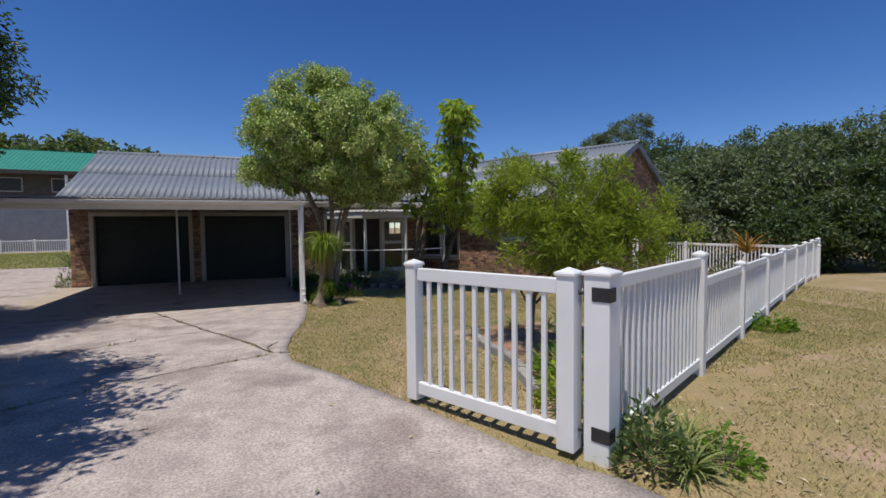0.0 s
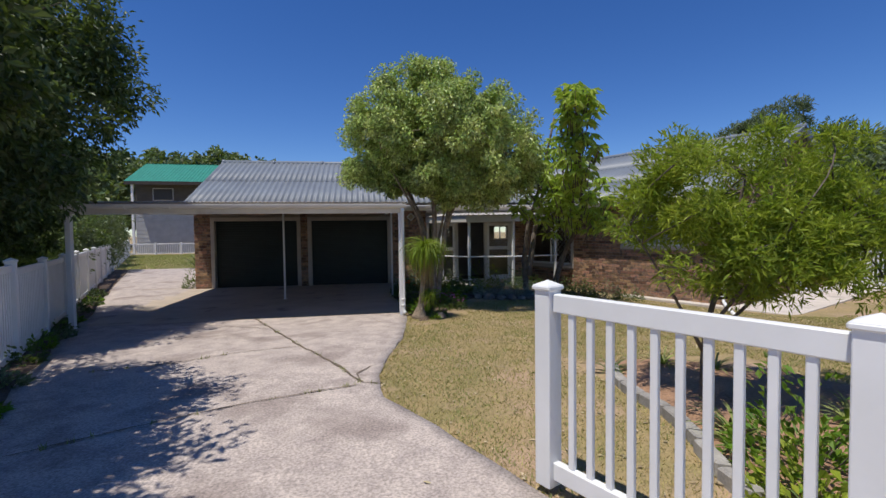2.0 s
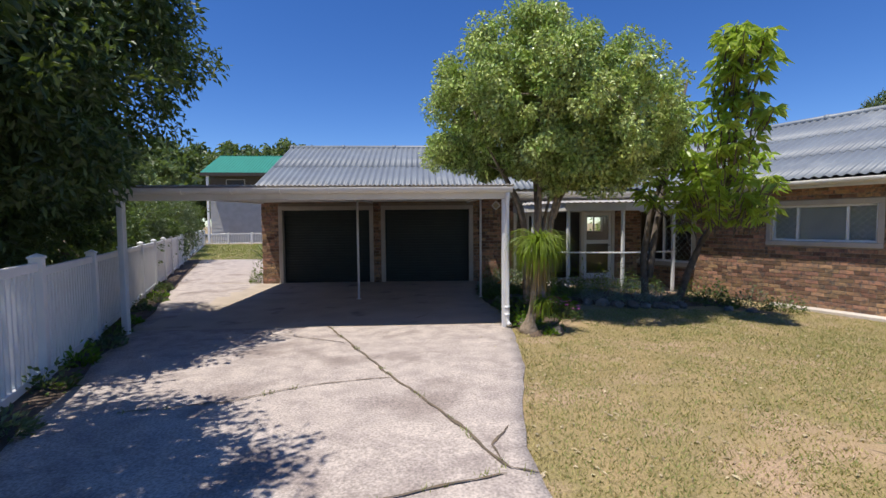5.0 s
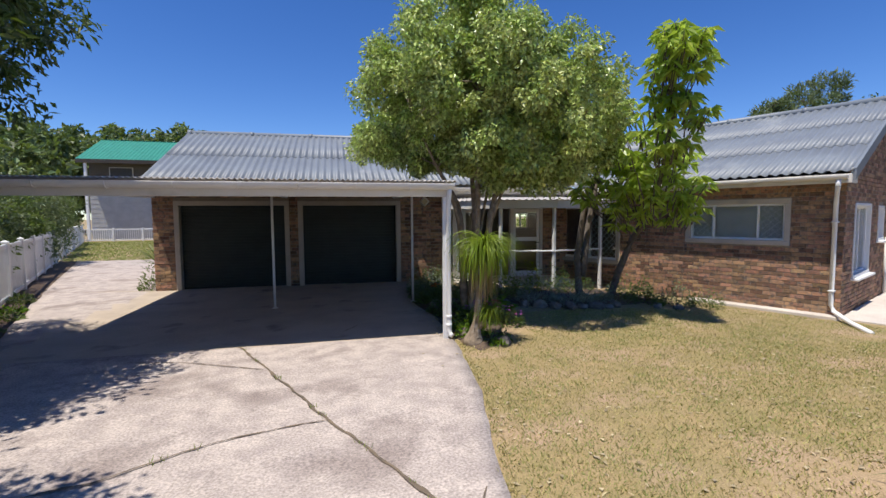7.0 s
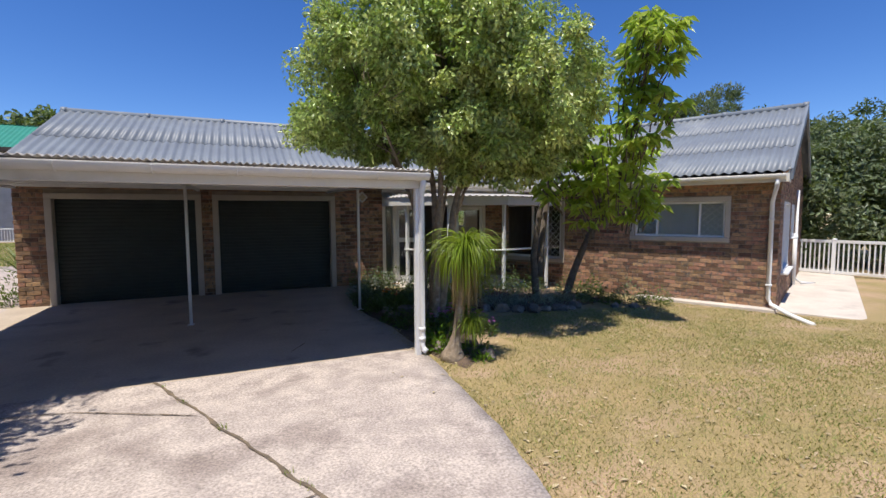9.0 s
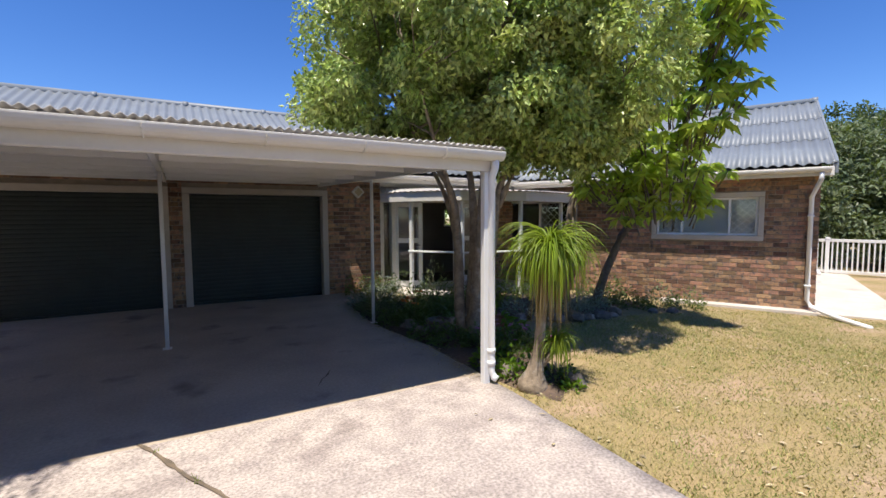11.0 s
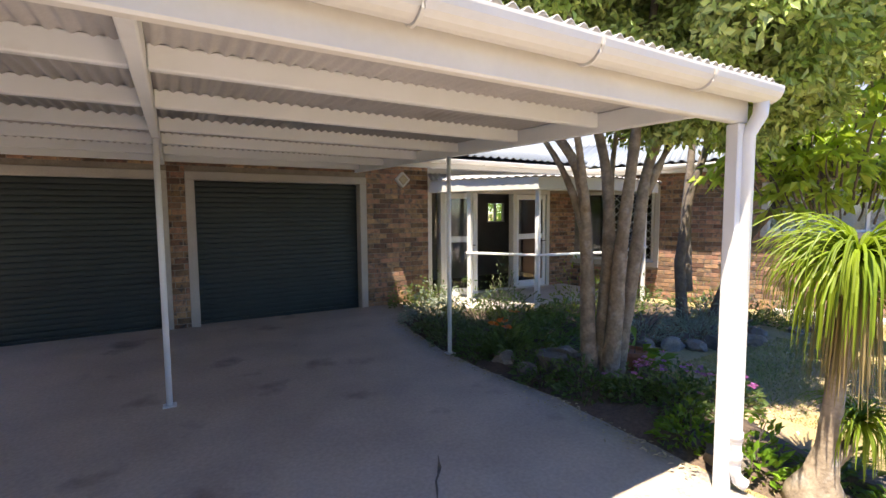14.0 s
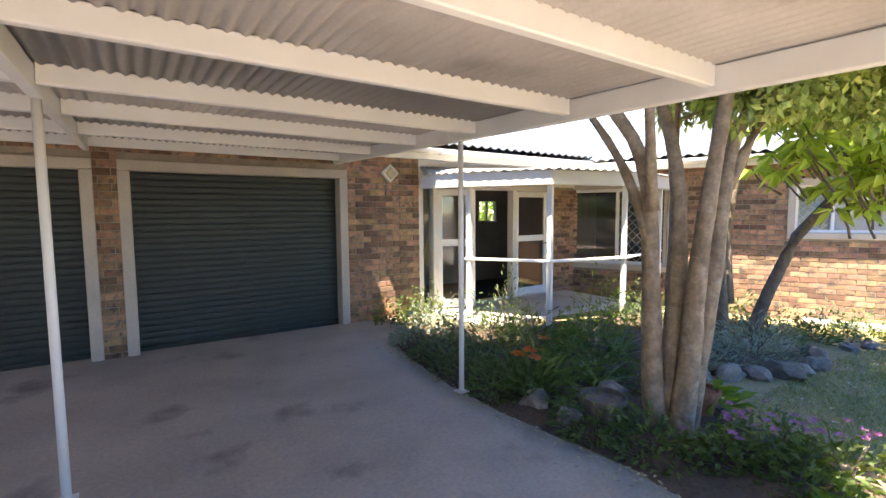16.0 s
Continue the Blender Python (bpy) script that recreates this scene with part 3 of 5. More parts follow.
def build_garage():
    house = empty("garage", label="face-brick double garage with grey corrugated pitched roof", category="garage")
    m = pose(-4.1, 16.95, 0)
    d1, d2 = (0.46, 3.1), (3.31, 5.93)
    brick_wall(house, m, 7.1, 2.6, [(d1[0], -0.2, d1[1], 2.19), (d2[0], -0.2, d2[1], 2.19)], near=(5.9, 7.2, 0, 2.4), seed=3)
    for a, b in (d1, d2):
        frame_parts(house, m, a, -0.05, b, 2.19, 0.115, 0.03, 0.2)
        garage_door(house, m, a + 0.115, b - 0.115, 2.075)
    side = pose(-4.1, 23.5, 0, 0, 0, -90)
    brick_wall(house, side, 6.55, 2.6, [], seed=4)
    Mesh().box(-4.1, 23.5, -0.1, 3.0, 23.72, 2.6).make("rear_wall", M_MORTAR, house)
    # roof: the front slope, the rear slope and the ridge
    sl = math.atan2(4.38 - 2.56, 20.6 - 16.55)
    ln = math.hypot(4.38 - 2.56, 20.6 - 16.55)
    g = Mesh()
    corrugated(g, pose(-4.22, 16.55, 2.60, math.degrees(sl), 0, 0), 12.42, ln, 2)
    corrugated(g, pose(8.2, 24.65, 2.60, math.degrees(sl), 0, 180), 12.5, ln, 2, per=5)
    g.make("roof", M_ROOF, house, smooth=True)
    rd = Mesh().tube([(-4.24, 20.6, 4.40), (8.2, 20.6, 4.40)], 0.09, 10)
    for i in range(7):
        rd.tube([(-4.25 + i * 1.8, 20.6, 4.40), (-4.13 + i * 1.8, 20.6, 4.40)], 0.105, 10)
    rd.make("ridge_cap", M_ROOF, house, smooth=True)
    v = Mesh()
    for a, b in (((16.5, 2.5), (20.6, 4.32)), ((24.7, 2.5), (20.6, 4.32))):
        (ya, za), (yb, zb) = a, b
        v.add([(x, y, z + q) for x in (-4.25, -4.21) for y, z in (a, b) for q in (-0.1, 0.1)], [(0, 1, 3, 2), (4, 6, 7, 5), (0, 4, 5, 1), (2, 3, 7, 6), (1, 5, 7, 3), (0, 2, 6, 4)])
    v.make("bargeboard", M_ROOF, house)
    gm = Mesh()
    gm.add([(-4.1, 16.95, 2.55), (-4.1, 24.2, 2.55), (-4.1, 20.6, 4.3), (-3.9, 16.95, 2.55), (-3.9, 24.2, 2.55), (-3.9, 20.6, 4.3)], [(0, 2, 1), (3, 4, 5), (0, 3, 5, 2), (1, 2, 5, 4)])
    gm.make("gable_end", M_BRICK, house)
    f = Mesh().box(2.0, 16.56, 2.36, 7.6, 16.60, 2.54, None, 0.006)
    f.make("fascia", M_CREAM, house)
    ga = Mesh()
    gutter(ga, pose(2.0, 16.555, 2.50), 5.4, 0.06)
    ga.make("gutter", M_CREAM, house, smooth=False)
    # wall lamp: a diamond bulkhead
    lamp = tagged(Mesh().box(-0.1, -0.075, -0.1, 0.1, 0.0, 0.1, pose(2.48, 16.945, 2.17, 0, 45, 0), 0.012).make("wall_lamp", M_CREAM), "small square cream bulkhead lamp set diamond-wise on the brick wall", "lamp")
    Mesh().box(-0.065, -0.095, -0.065, 0.065, -0.075, 0.065, pose(2.48, 16.945, 2.17, 0, 45, 0), 0.01).make("diffuser", M_AMBER, lamp)


def build_entrance():
    ent = empty("entrance_wing", label="glazed entrance with white double doors beneath the house eave", category="house entrance")
    m = pose(3.0, 17.0, 0)
    L = 3.75
    # wall above and the glazed doors
    Mesh().box(0, 0.0, 2.06, L, 0.2, 2.6, m).make("lintel", M_CREAM, ent)
    brick_wall(ent, pose(5.97, 17.02, 0), 0.8, 2.06, [], seed=9)
    g = Mesh()
    for x in (0.0, 0.28, 0.98, 1.98, 2.88):
        g.box(x, -0.04, 0.02, x + 0.09, 0.12, 2.06, m, 0.006)
    g.box(0, -0.03, 0.0, 2.97, 0.12, 0.06, m, 0.006)
    g.box(0, -0.045, 1.97, 2.97, 0.125, 2.06, m, 0.006)
    g.make("door_frame", M_CREAM, ent)

    def leaf(mm, w, name):
        d = new(name)
        d.parent = ent
        d.matrix_basis = mm
        q = Mesh()
        for a, b, c, e in ((0, 0.05, 0.085, 1.96), (w - 0.085, 0.05, w, 1.96), (0.085, 0.05, w - 0.085, 0.19), (0.085, 1.05, w - 0.085, 1.16), (0.085, 1.86, w - 0.085, 1.96)):
            q.box(a, -0.02, b, c, 0.022, e, None, 0.005)
        q.make("frame", M_WHITE, d)
        for a, b in ((0.19, 1.05), (1.16, 1.86)):
            p = Mesh().box(0.08, -0.003, a - 0.005, w - 0.08, 0.003, b + 0.005).make("pane", M_GLASS, d)
            p.visible_shadow = False
        Mesh().tube([(w - 0.05, -0.02, 1.0), (w - 0.05, -0.065, 1.0), (w - 0.16, -0.065, 1.0)], 0.009, 6).make("handle", M_IRON, d)
    leaf(m @ pose(0.37, 0.0, 0, 0, 0, -28), 0.62, "door")
    leaf(m @ pose(2.07, 0.02, 0), 0.82, "door")
    p = Mesh().box(0.08, 0.03, 0.06, 0.3, 0.035, 1.98, m).make("side_pane", M_GLASS, ent)
    p.visible_shadow = False
    # the hall behind, with its rear window
    r = Mesh()
    r.box(-0.1, 2.2, -0.1, 2.95, 2.3, 2.5, m)
    r.box(2.95, 2.2, -0.1, 3.5, 2.3, 1.36, m)
    r.box(2.95, 2.2, 1.84, 3.5, 2.3, 2.5, m)
    r.box(3.5, 2.2, -0.1, 4.2, 2.3, 2.5, m)
    r.box(-0.1, 0.2, -0.1, 0.0, 2.2, 2.5, m)
    r.box(4.1, 0.9, -0.1, 4.2, 2.2, 2.5, m)
    r.make("hall_wall", M_INNER, ent)
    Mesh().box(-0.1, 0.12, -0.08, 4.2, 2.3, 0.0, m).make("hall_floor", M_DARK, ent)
    Mesh().box(-0.1, 0.2, 2.5, 4.2, 2.3, 2.56, m).make("hall_ceiling", M_INNER, ent)
    b = Mesh()
    for x in (2.95, 3.2, 3.46):
        b.box(x, 2.18, 1.36, x + 0.03, 2.26, 1.84, m, 0.004)
    b.box(2.95, 2.17, 1.36, 3.5, 2.25, 1.39, m, 0.004)
    b.make("rear_window_frame", M_WHITE, ent)
    # porch: posts, rail, fascia and its little sheet roof
    porch = empty("porch", label="white painted angled porch frame with slim posts and one rail", category="porch")
    P = [Vector(q) for q in ((3.37, 16.15, 0), (4.02, 15.19, 0), (5.29, 14.92, 0), (6.75, 15.25, 0))]
    for p in P:
        Mesh().box(-0.035, -0.035, gz(p.x, p.y) - 0.05, 0.035, 0.035, 1.96, pose(p.x, p.y, 0, 0, 0, 20), 0.005).make("post", M_WHITE, porch)
    for a, b in zip(P, P[1:]):
        d = b - a
        mm = Matrix.Translation(a) @ Matrix.Rotation(math.atan2(d.y, d.x), 4, "Z")
        Mesh().box(-0.06, -0.05, 0.9, d.length + 0.06, 0.02, 0.935, mm, 0.006).make("rail", M_WHITE, porch)
    top = [Vector((2.95, 16.8, 0)), Vector((3.2, 16.1, 0)), Vector((3.9, 15.05, 0)), Vector((5.29, 14.76, 0)), Vector((6.9, 15.1, 0)), Vector((7.3, 15.35, 0))]
    for a, b in zip(top, top[1:]):
        d = b - a
        mm = Matrix.Translation(a) @ Matrix.Rotation(math.atan2(d.y, d.x), 4, "Z")
        Mesh().box(0.0, 0.0, 1.95, d.length, 0.03, 2.14, mm, 0.005).make("fascia", M_CREAM, porch)
        Mesh().box(0.02, 0.05, 1.95, d.length - 0.02, 0.11, 2.04, mm, 0.005).make("beam", M_WHITE, porch)
    rs = Mesh()
    n = 150
    pts = []
    lens = [(b - a).length for a, b in zip(top, top[1:])]
    tot = sum(lens)
    back = [Vector((2.95, 16.9, 0)), Vector((3.4, 16.9, 0)), Vector((4.3, 16.9, 0)), Vector((5.4, 16.9, 0)), Vector((6.5, 16.7, 0)), Vector((7.0, 15.9, 0))]
    for i in range(n + 1):
        s, k = tot * i / n, 0
        while k < len(lens) - 1 and s > lens[k]:
            s -= lens[k]
            k += 1
        f = min(1, s / lens[k])
        o, q = top[k].lerp(top[k + 1], f), back[k].lerp(back[k + 1], f)
        e = (o - q).normalized() * 0.06
        wv = 0.012 * math.cos(i * math.pi / 2)
        pts += [o + e + Vector((0, 0, 2.155 + wv)), q + Vector((0, 0, 2.30 + wv))]
    rs.add(pts, [(2 * i, 2 * i + 2, 2 * i + 3, 2 * i + 1) for i in range(n)])
    rs.make("sheet_roof", M_SHEET, porch, smooth=True)
    # paved step of the entrance
    tagged(Mesh().box(3.2, 15.6, -0.1, 6.4, 16.98, 0.035, None, 0.01).make("entrance_paving", M_PAVE), "pale concrete entrance step before the glass doors", "paving", kind="structure")


def build_wing():
    wing = empty("house_wing", label="face-brick house wing with grey corrugated gable roof and white windows", category="house")
    GW, H, AP = 8.2, 2.46, 4.42
    z0 = -0.24
    # window wall: in its own frame x runs back from the corner
    wl = 6.6
    mw = WING @ pose(0, wl, 0, 0, 0, -90)     # x from the rear end to the corner, face outwards
    w1 = (wl - 2.84, 1.13, wl - 0.82, 2.09)
    w2 = (wl - 6.42, 0.47, wl - 4.5, 2.12)
    brick_wall(wing, mw, wl, 2.7, [w1, w2], near=(5.2, 8.2, -0.3, 1.3), z0=z0, seed=5)
    for (a, b, c, d), sp, la in ((w1, 3, True), (w2, 2, True)):
        frame_parts(wing, mw, a, b, c, d, 0.1, 0.03, 0.2, sill=True)
        xs0, xs1 = a + 0.1, c - 0.1
        if sp == 3:
            s = (xs0 + 0.48, xs1 - 0.48)
            window_unit(wing, mw, xs0, b + 0.1, xs1, d - 0.1, s, lattice=((xs0 + 0.04, s[0]), (s[1], xs1 - 0.04)))
            Mesh().box(s[0], 0.13, b + 0.1, s[1], 0.14, d - 0.1, mw).make("blind", M_FROST, wing)
            Mesh().box(xs0, 0.16, b + 0.1, xs1, 0.17, d - 0.1, mw).make("net_curtain", M_FROST, wing)
        else:
            s = (xs0 + 0.85,)
            window_unit(wing, mw, xs0, b + 0.1, xs1, d - 0.1, s, bar=0.06, lattice=((s[0] + 0.03, xs1 - 0.04),))
    # gable wall
    mg = WING
    gws = [(0.75, 0.5, 2.25, 1.98), (3.1, 1.15, 3.75, 1.95)]
    brick_wall(wing, mg, GW, H + 0.1, [(a, b, c, d) for a, b, c, d in gws], near=None, z0=z0, gable=(GW / 2, AP - 0.05), seed=6)
    for a, b, c, d in gws:
        frame_parts(wing, mg, a, b, c, d, 0.06, 0.03, 0.16, M_WHITE, sill=True)
        window_unit(wing, mg, a + 0.06, b + 0.06, c - 0.06, d - 0.06, ((a + c) / 2,))
        Mesh().box(a - 0.05, -0.14, b - 0.05, c + 0.05, 0.0, b, mg, 0.01).make("sill", M_WHITE, wing)
    Mesh().box(GW - 0.22, 0.22, z0, GW, 6.6, 2.6, mg).make("east_wall", M_MORTAR, wing)
    Mesh().box(0.0, 6.6, z0, GW, 6.8, 2.6, mg).make("rear_wall", M_MORTAR, wing)
    Mesh().box(0.22, 0.22, 2.42, GW - 0.22, 6.6, 2.44, mg).make("inner_ceiling", M_INNER, wing)
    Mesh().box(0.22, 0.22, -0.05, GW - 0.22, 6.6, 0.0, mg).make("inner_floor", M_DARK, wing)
    # coloured dark so the room behind the panes looks unlit
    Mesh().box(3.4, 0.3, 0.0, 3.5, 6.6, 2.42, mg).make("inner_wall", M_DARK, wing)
    # roof slopes
    ov = 0.42
    ez = 2.46
    ang = math.atan2(AP - ez, GW / 2 + ov)
    ln = math.hypot(AP - ez, GW / 2 + ov)
    D = 11.0
    g = Mesh()
    corrugated(g, mg @ pose(-ov, D, ez + 0.06, 0, 0, -90) @ pose(0, 0, 0, math.degrees(ang), 0, 0), D + 0.18, ln, 3)
    corrugated(g, mg @ pose(GW + ov, -0.18, ez + 0.06, 0, 0, 90) @ pose(0, 0, 0, math.degrees(ang), 0, 0), D + 0.18, ln, 2, per=6)
    g.make("roof", M_ROOF, wing, smooth=True)
    r = Mesh().tube([mg @ Vector((GW / 2, -0.2, AP + 0.07)), mg @ Vector((GW / 2, D, AP + 0.07))], 0.085, 10)
    for i in range(6):
        r.tube([mg @ Vector((GW / 2, -0.2 + i * 1.8, AP + 0.07)), mg @ Vector((GW / 2, -0.08 + i * 1.8, AP + 0.07))], 0.1, 10)
    r.make("ridge_cap", M_ROOF, wing, smooth=True)
    v = Mesh()
    for x0, x1 in ((-ov, GW / 2), (GW + ov, GW / 2)):
        p = [(x, y, z + q) for y in (-0.2, -0.155) for x, z in ((x0, ez), (x1, AP)) for q in (-0.1, 0.11)]
        v.add([mg @ Vector(a) for a in p], [(0, 1, 3, 2), (4, 6, 7, 5), (0, 4, 5, 1), (2, 3, 7, 6), (1, 5, 7, 3), (0, 2, 6, 4)])
    v.make("bargeboard", M_ROOF, wing)
    # eaves: soffit, fascia, gutter and the downpipe with its kick at the foot
    Mesh().box(-ov + 0.03, 0.0, ez - 0.12, 0.0, D - 2, ez - 0.09, mg).make("soffit", M_CREAM, wing)
    Mesh().box(-ov, -0.15, ez - 0.14, -ov + 0.025, D - 2, ez + 0.02, mg, 0.005).make("fascia", M_CREAM, wing)
    Mesh().box(-ov + 0.026, -0.15, ez - 0.14, 0.0, -0.125, ez + 0.12, mg, 0.004).make("eave_box", M_CREAM, wing)
    ga = Mesh()
    gutter(ga, mg @ pose(-ov - 0.002, D - 2, ez - 0.02, 0, 0, -90), D - 1.9, 0.06)
    ga.make("gutter", M_CREAM, wing)
    dp = Mesh()
    q = [(-ov - 0.06, 0.02, ez - 0.08), (-ov - 0.06, 0.03, ez - 0.2), (-0.08, 0.12, ez - 0.5), (-0.08, 0.12, 0.05), (-0.12, 0.06, -0.06), (-0.6, -0.25, -0.14), (-1.15, -0.62, -0.17)]
    dp.tube([mg @ Vector(p) for p in q], 0.04, 10)
    for z in (0.3, 1.6):
        dp.box(-0.13, 0.07, z, -0.005, 0.17, z + 0.03, mg, 0.004)
    dp.make("downpipe", M_WHITE, wing, smooth=True)
    dp = Mesh()
    dp.tube([mg @ Vector(p) for p in ((4.4, -0.06, 2.35), (4.4, -0.06, 0.0), (4.4, -0.2, -0.12), (4.9, -0.5, -0.18))], 0.035, 8)
    dp.tube([mg @ Vector(p) for p in ((4.1, -0.06, 1.2), (4.1, -0.06, -0.2))], 0.05, 8)
    dp.make("waste_pipe", M_WHITE, wing, smooth=True)
    # paving beside the gable and along the wall
    pv = Mesh()
    pv.box(-0.15, -1.35, -0.35, 9.5, -0.02, -0.165, mg, 0.01)
    pv.box(-0.30, -0.02, -0.35, -0.02, 2.6, -0.14, mg, 0.01)
    tagged(pv.make("side_path", M_PAVE), "pale concrete path round the house wall", "path", kind="structure")


def carport_z(y):
    """Underside of the carport beams."""
    return 2.13 + 0.024 * (y - 11.0)


def build_carport():
    cp = empty("carport", label="white painted timber carport with corrugated sheet roof and gutter", category="carport")
    sl = math.degrees(math.atan(0.024))

    def beam_x(y, x0, x1, w=0.05, h=0.15, drop=0.0, mat=M_WHITE):
        z = carport_z(y)
        return Mesh().box(x0, y - w / 2, z + drop, x1, y + w / 2, z + h, None, 0.006).make("purlin", mat, cp)
    XL, XM, XR = -4.05, -1.04, 1.66
    for x in (XL, XM, XR):
        Mesh().box(x - 0.028, 0, 0, x + 0.028, 5.85, 0.13, pose(0, 11.08, carport_z(11.08) - 0.012, sl, 0, 0), 0.006).make("rafter", M_WHITE, cp)
    for y in (11.99, 12.85, 13.8, 14.73, 15.75, 16.72):
        for a, b in ((XL + 0.03, XM - 0.03), (XM + 0.03, XR - 0.03)):
            beam_x(y, a, b, 0.05, 0.125, 0.02)
    Mesh().box(-4.2, 11.03, 2.045, 1.70, 11.08, 2.225, None, 0.008).make("front_beam", M_CREAM, cp)
    g = Mesh()
    corrugated(g, pose(-4.25, 10.95, carport_z(10.95) + 0.118, sl, 0, 0), 6.04, 5.96, 2, pitch=0.066, amp=0.011, per=6)
    g.make("sheet_roof", M_SHEET, cp, smooth=True)
    ga = Mesh()
    gutter(ga, pose(-4.22, 11.028, 2.205), 5.97, 0.07, gap=0.72)
    ga.make("gutter", M_CREAM, cp)
    # posts
    gpost = Mesh().box(-0.034, -0.034, gz(1.65, 11) - 0.02, 0.034, 0.034, 2.045, pose(1.64, 11.06, 0), 0.006)
    gpost.make("post", M_WHITE, cp)
    dp = Mesh()
    dp.tube([(1.682, 10.96, 2.16), (1.682, 10.965, 2.08), (1.682, 11.02, 1.98), (1.682, 11.02, 0.14), (1.697, 11.0, 0.09), (1.716, 10.97, 0.07)], 0.036, 12)
    for z in (0.2, 0.32):
        dp.tube([(1.682, 11.02, z), (1.682, 11.02, z + 0.05)], 0.042, 12)
    dp.make("downpipe", M_WHITE, cp, smooth=True)
    Mesh().box(-0.045, -0.045, -0.02, 0.045, 0.045, 2.05, pose(-4.16, 11.055, 0), 0.006).make("post", M_WHITE, cp)
    for x in (XM, XR):
        Mesh().tube([(x, 14.02, -0.01), (x, 14.02, carport_z(14.02) + 0.02)], 0.024, 10).make("steel_post", M_WHITE, cp, smooth=True)
        Mesh().box(x - 0.05, 13.97, 0.01, x + 0.05, 14.07, 0.03, None, 0.003).make("base_plate", M_WHITE, cp)


build_garage()
build_entrance()
build_wing()
build_carport()


# ---------- plants ----------
def leaf_mesh(name, P, D, length, width, mat, parent=None, seed=1, fold=0.25, jitter=0.3, up=None):
    """Many folded leaves: P points, D the way each one points."""
    rg = np.random.default_rng(seed)
    n = len(P)
    D = D / (np.linalg.norm(D, axis=1, keepdims=True) + 1e-9)
    U = rg.normal(size=(n, 3)) * 0.7 + np.array((0, 0, 1.0)) if up is None else up
    S = np.cross(D, U)
    S /= np.linalg.norm(S, axis=1, keepdims=True) + 1e-9
    Nn = np.cross(S, D)
    l = (length * (1 + jitter * rg.uniform(-1, 1, n)))[:, None]
    w = (width * (1 + jitter * rg.uniform(-1, 1, n)))[:, None]
    tip = P + D * l - np.array((0, 0, 1.0)) * l * 0.12
    mid = P + D * l * 0.5
    a = mid + S * w * 0.5 + Nn * w * fold
    b = mid - S * w * 0.5 + Nn * w * fold
    V = np.stack((P, a, tip, b), 1).reshape(-1, 3)
    F = np.arange(n * 4).reshape(n, 4)
    T = np.concatenate((F[:, [0, 1, 2]], F[:, [0, 2, 3]]), 0)
    me = bpy.data.meshes.new(name)
    me.from_pydata(V.tolist(), [], T.tolist())
    me.materials.append(mat)
    ob = new(name, me)
    ob.parent = parent
    return ob


def crown_points(rg, lobes, clumps, per, spread, shell=0.55, flat=0.8, min_z=0.0):
    """Leaf points in clumps on the lobes (x, y, z, rx, ry, rz) of a crown, with the way outwards; and the clumps' centres."""
    vol = np.array([l[3] * l[4] + l[4] * l[5] for l in lobes])
    which = rg.choice(len(lobes), clumps, p=vol / vol.sum())
    C, O = [], []
    for w in which:
        x, y, z, rx, ry, rz = lobes[w]
        d = rg.normal(size=3)
        d /= np.linalg.norm(d)
        f = shell + (1 - shell) * rg.random() ** 0.6
        f *= 0.88 + 0.24 * rg.random()
        c = np.array((x, y, z)) + d * f * np.array((rx, ry, rz))
        if c[2] < min_z:
            continue
        C.append(c)
        O.append(d)
    C, O = np.array(C), np.array(O)
    k = len(C)
    size = spread * rg.uniform(0.6, 1.35, k)
    e = rg.normal(size=(k, per, 3))
    e /= np.linalg.norm(e, axis=2, keepdims=True)
    e *= rg.random((k, per, 1)) ** 0.45
    P = C[:, None, :] + e * size[:, None, None] * np.array((1, 1, flat))
    D = e * 0.5 + O[:, None, :] * 0.3 + rg.normal(size=(k, per, 3)) * 0.8
    U = e * 1.2 + O[:, None, :] * 0.7 + rg.normal(size=(k, per, 3)) * 0.55 + np.array((0, 0, 0.25))
    return P.reshape(-1, 3), D.reshape(-1, 3), C, U.reshape(-1, 3)


def limb(g, a, b, r0, r1, bow=0.15, n=6, seed=0, sides=8):
    rr = random.Random(seed)
    a, b = Vector(a), Vector(b)
    off = Vector((rr.uniform(-1, 1), rr.uniform(-1, 1), rr.uniform(-0.3, 0.6))) * bow * (b - a).length
    pts, rad = [], []
    for i in range(n + 1):
        t = i / n
        pts.append(a.lerp(b, t) + off * (4 * t * (1 - t)) + Vector((rr.uniform(-1, 1), rr.uniform(-1, 1), 0)) * 0.02 * (b - a).length * (0 < i < n))
        rad.append(r0 + (r1 - r0) * t)
    g.tube(pts, rad, sides)


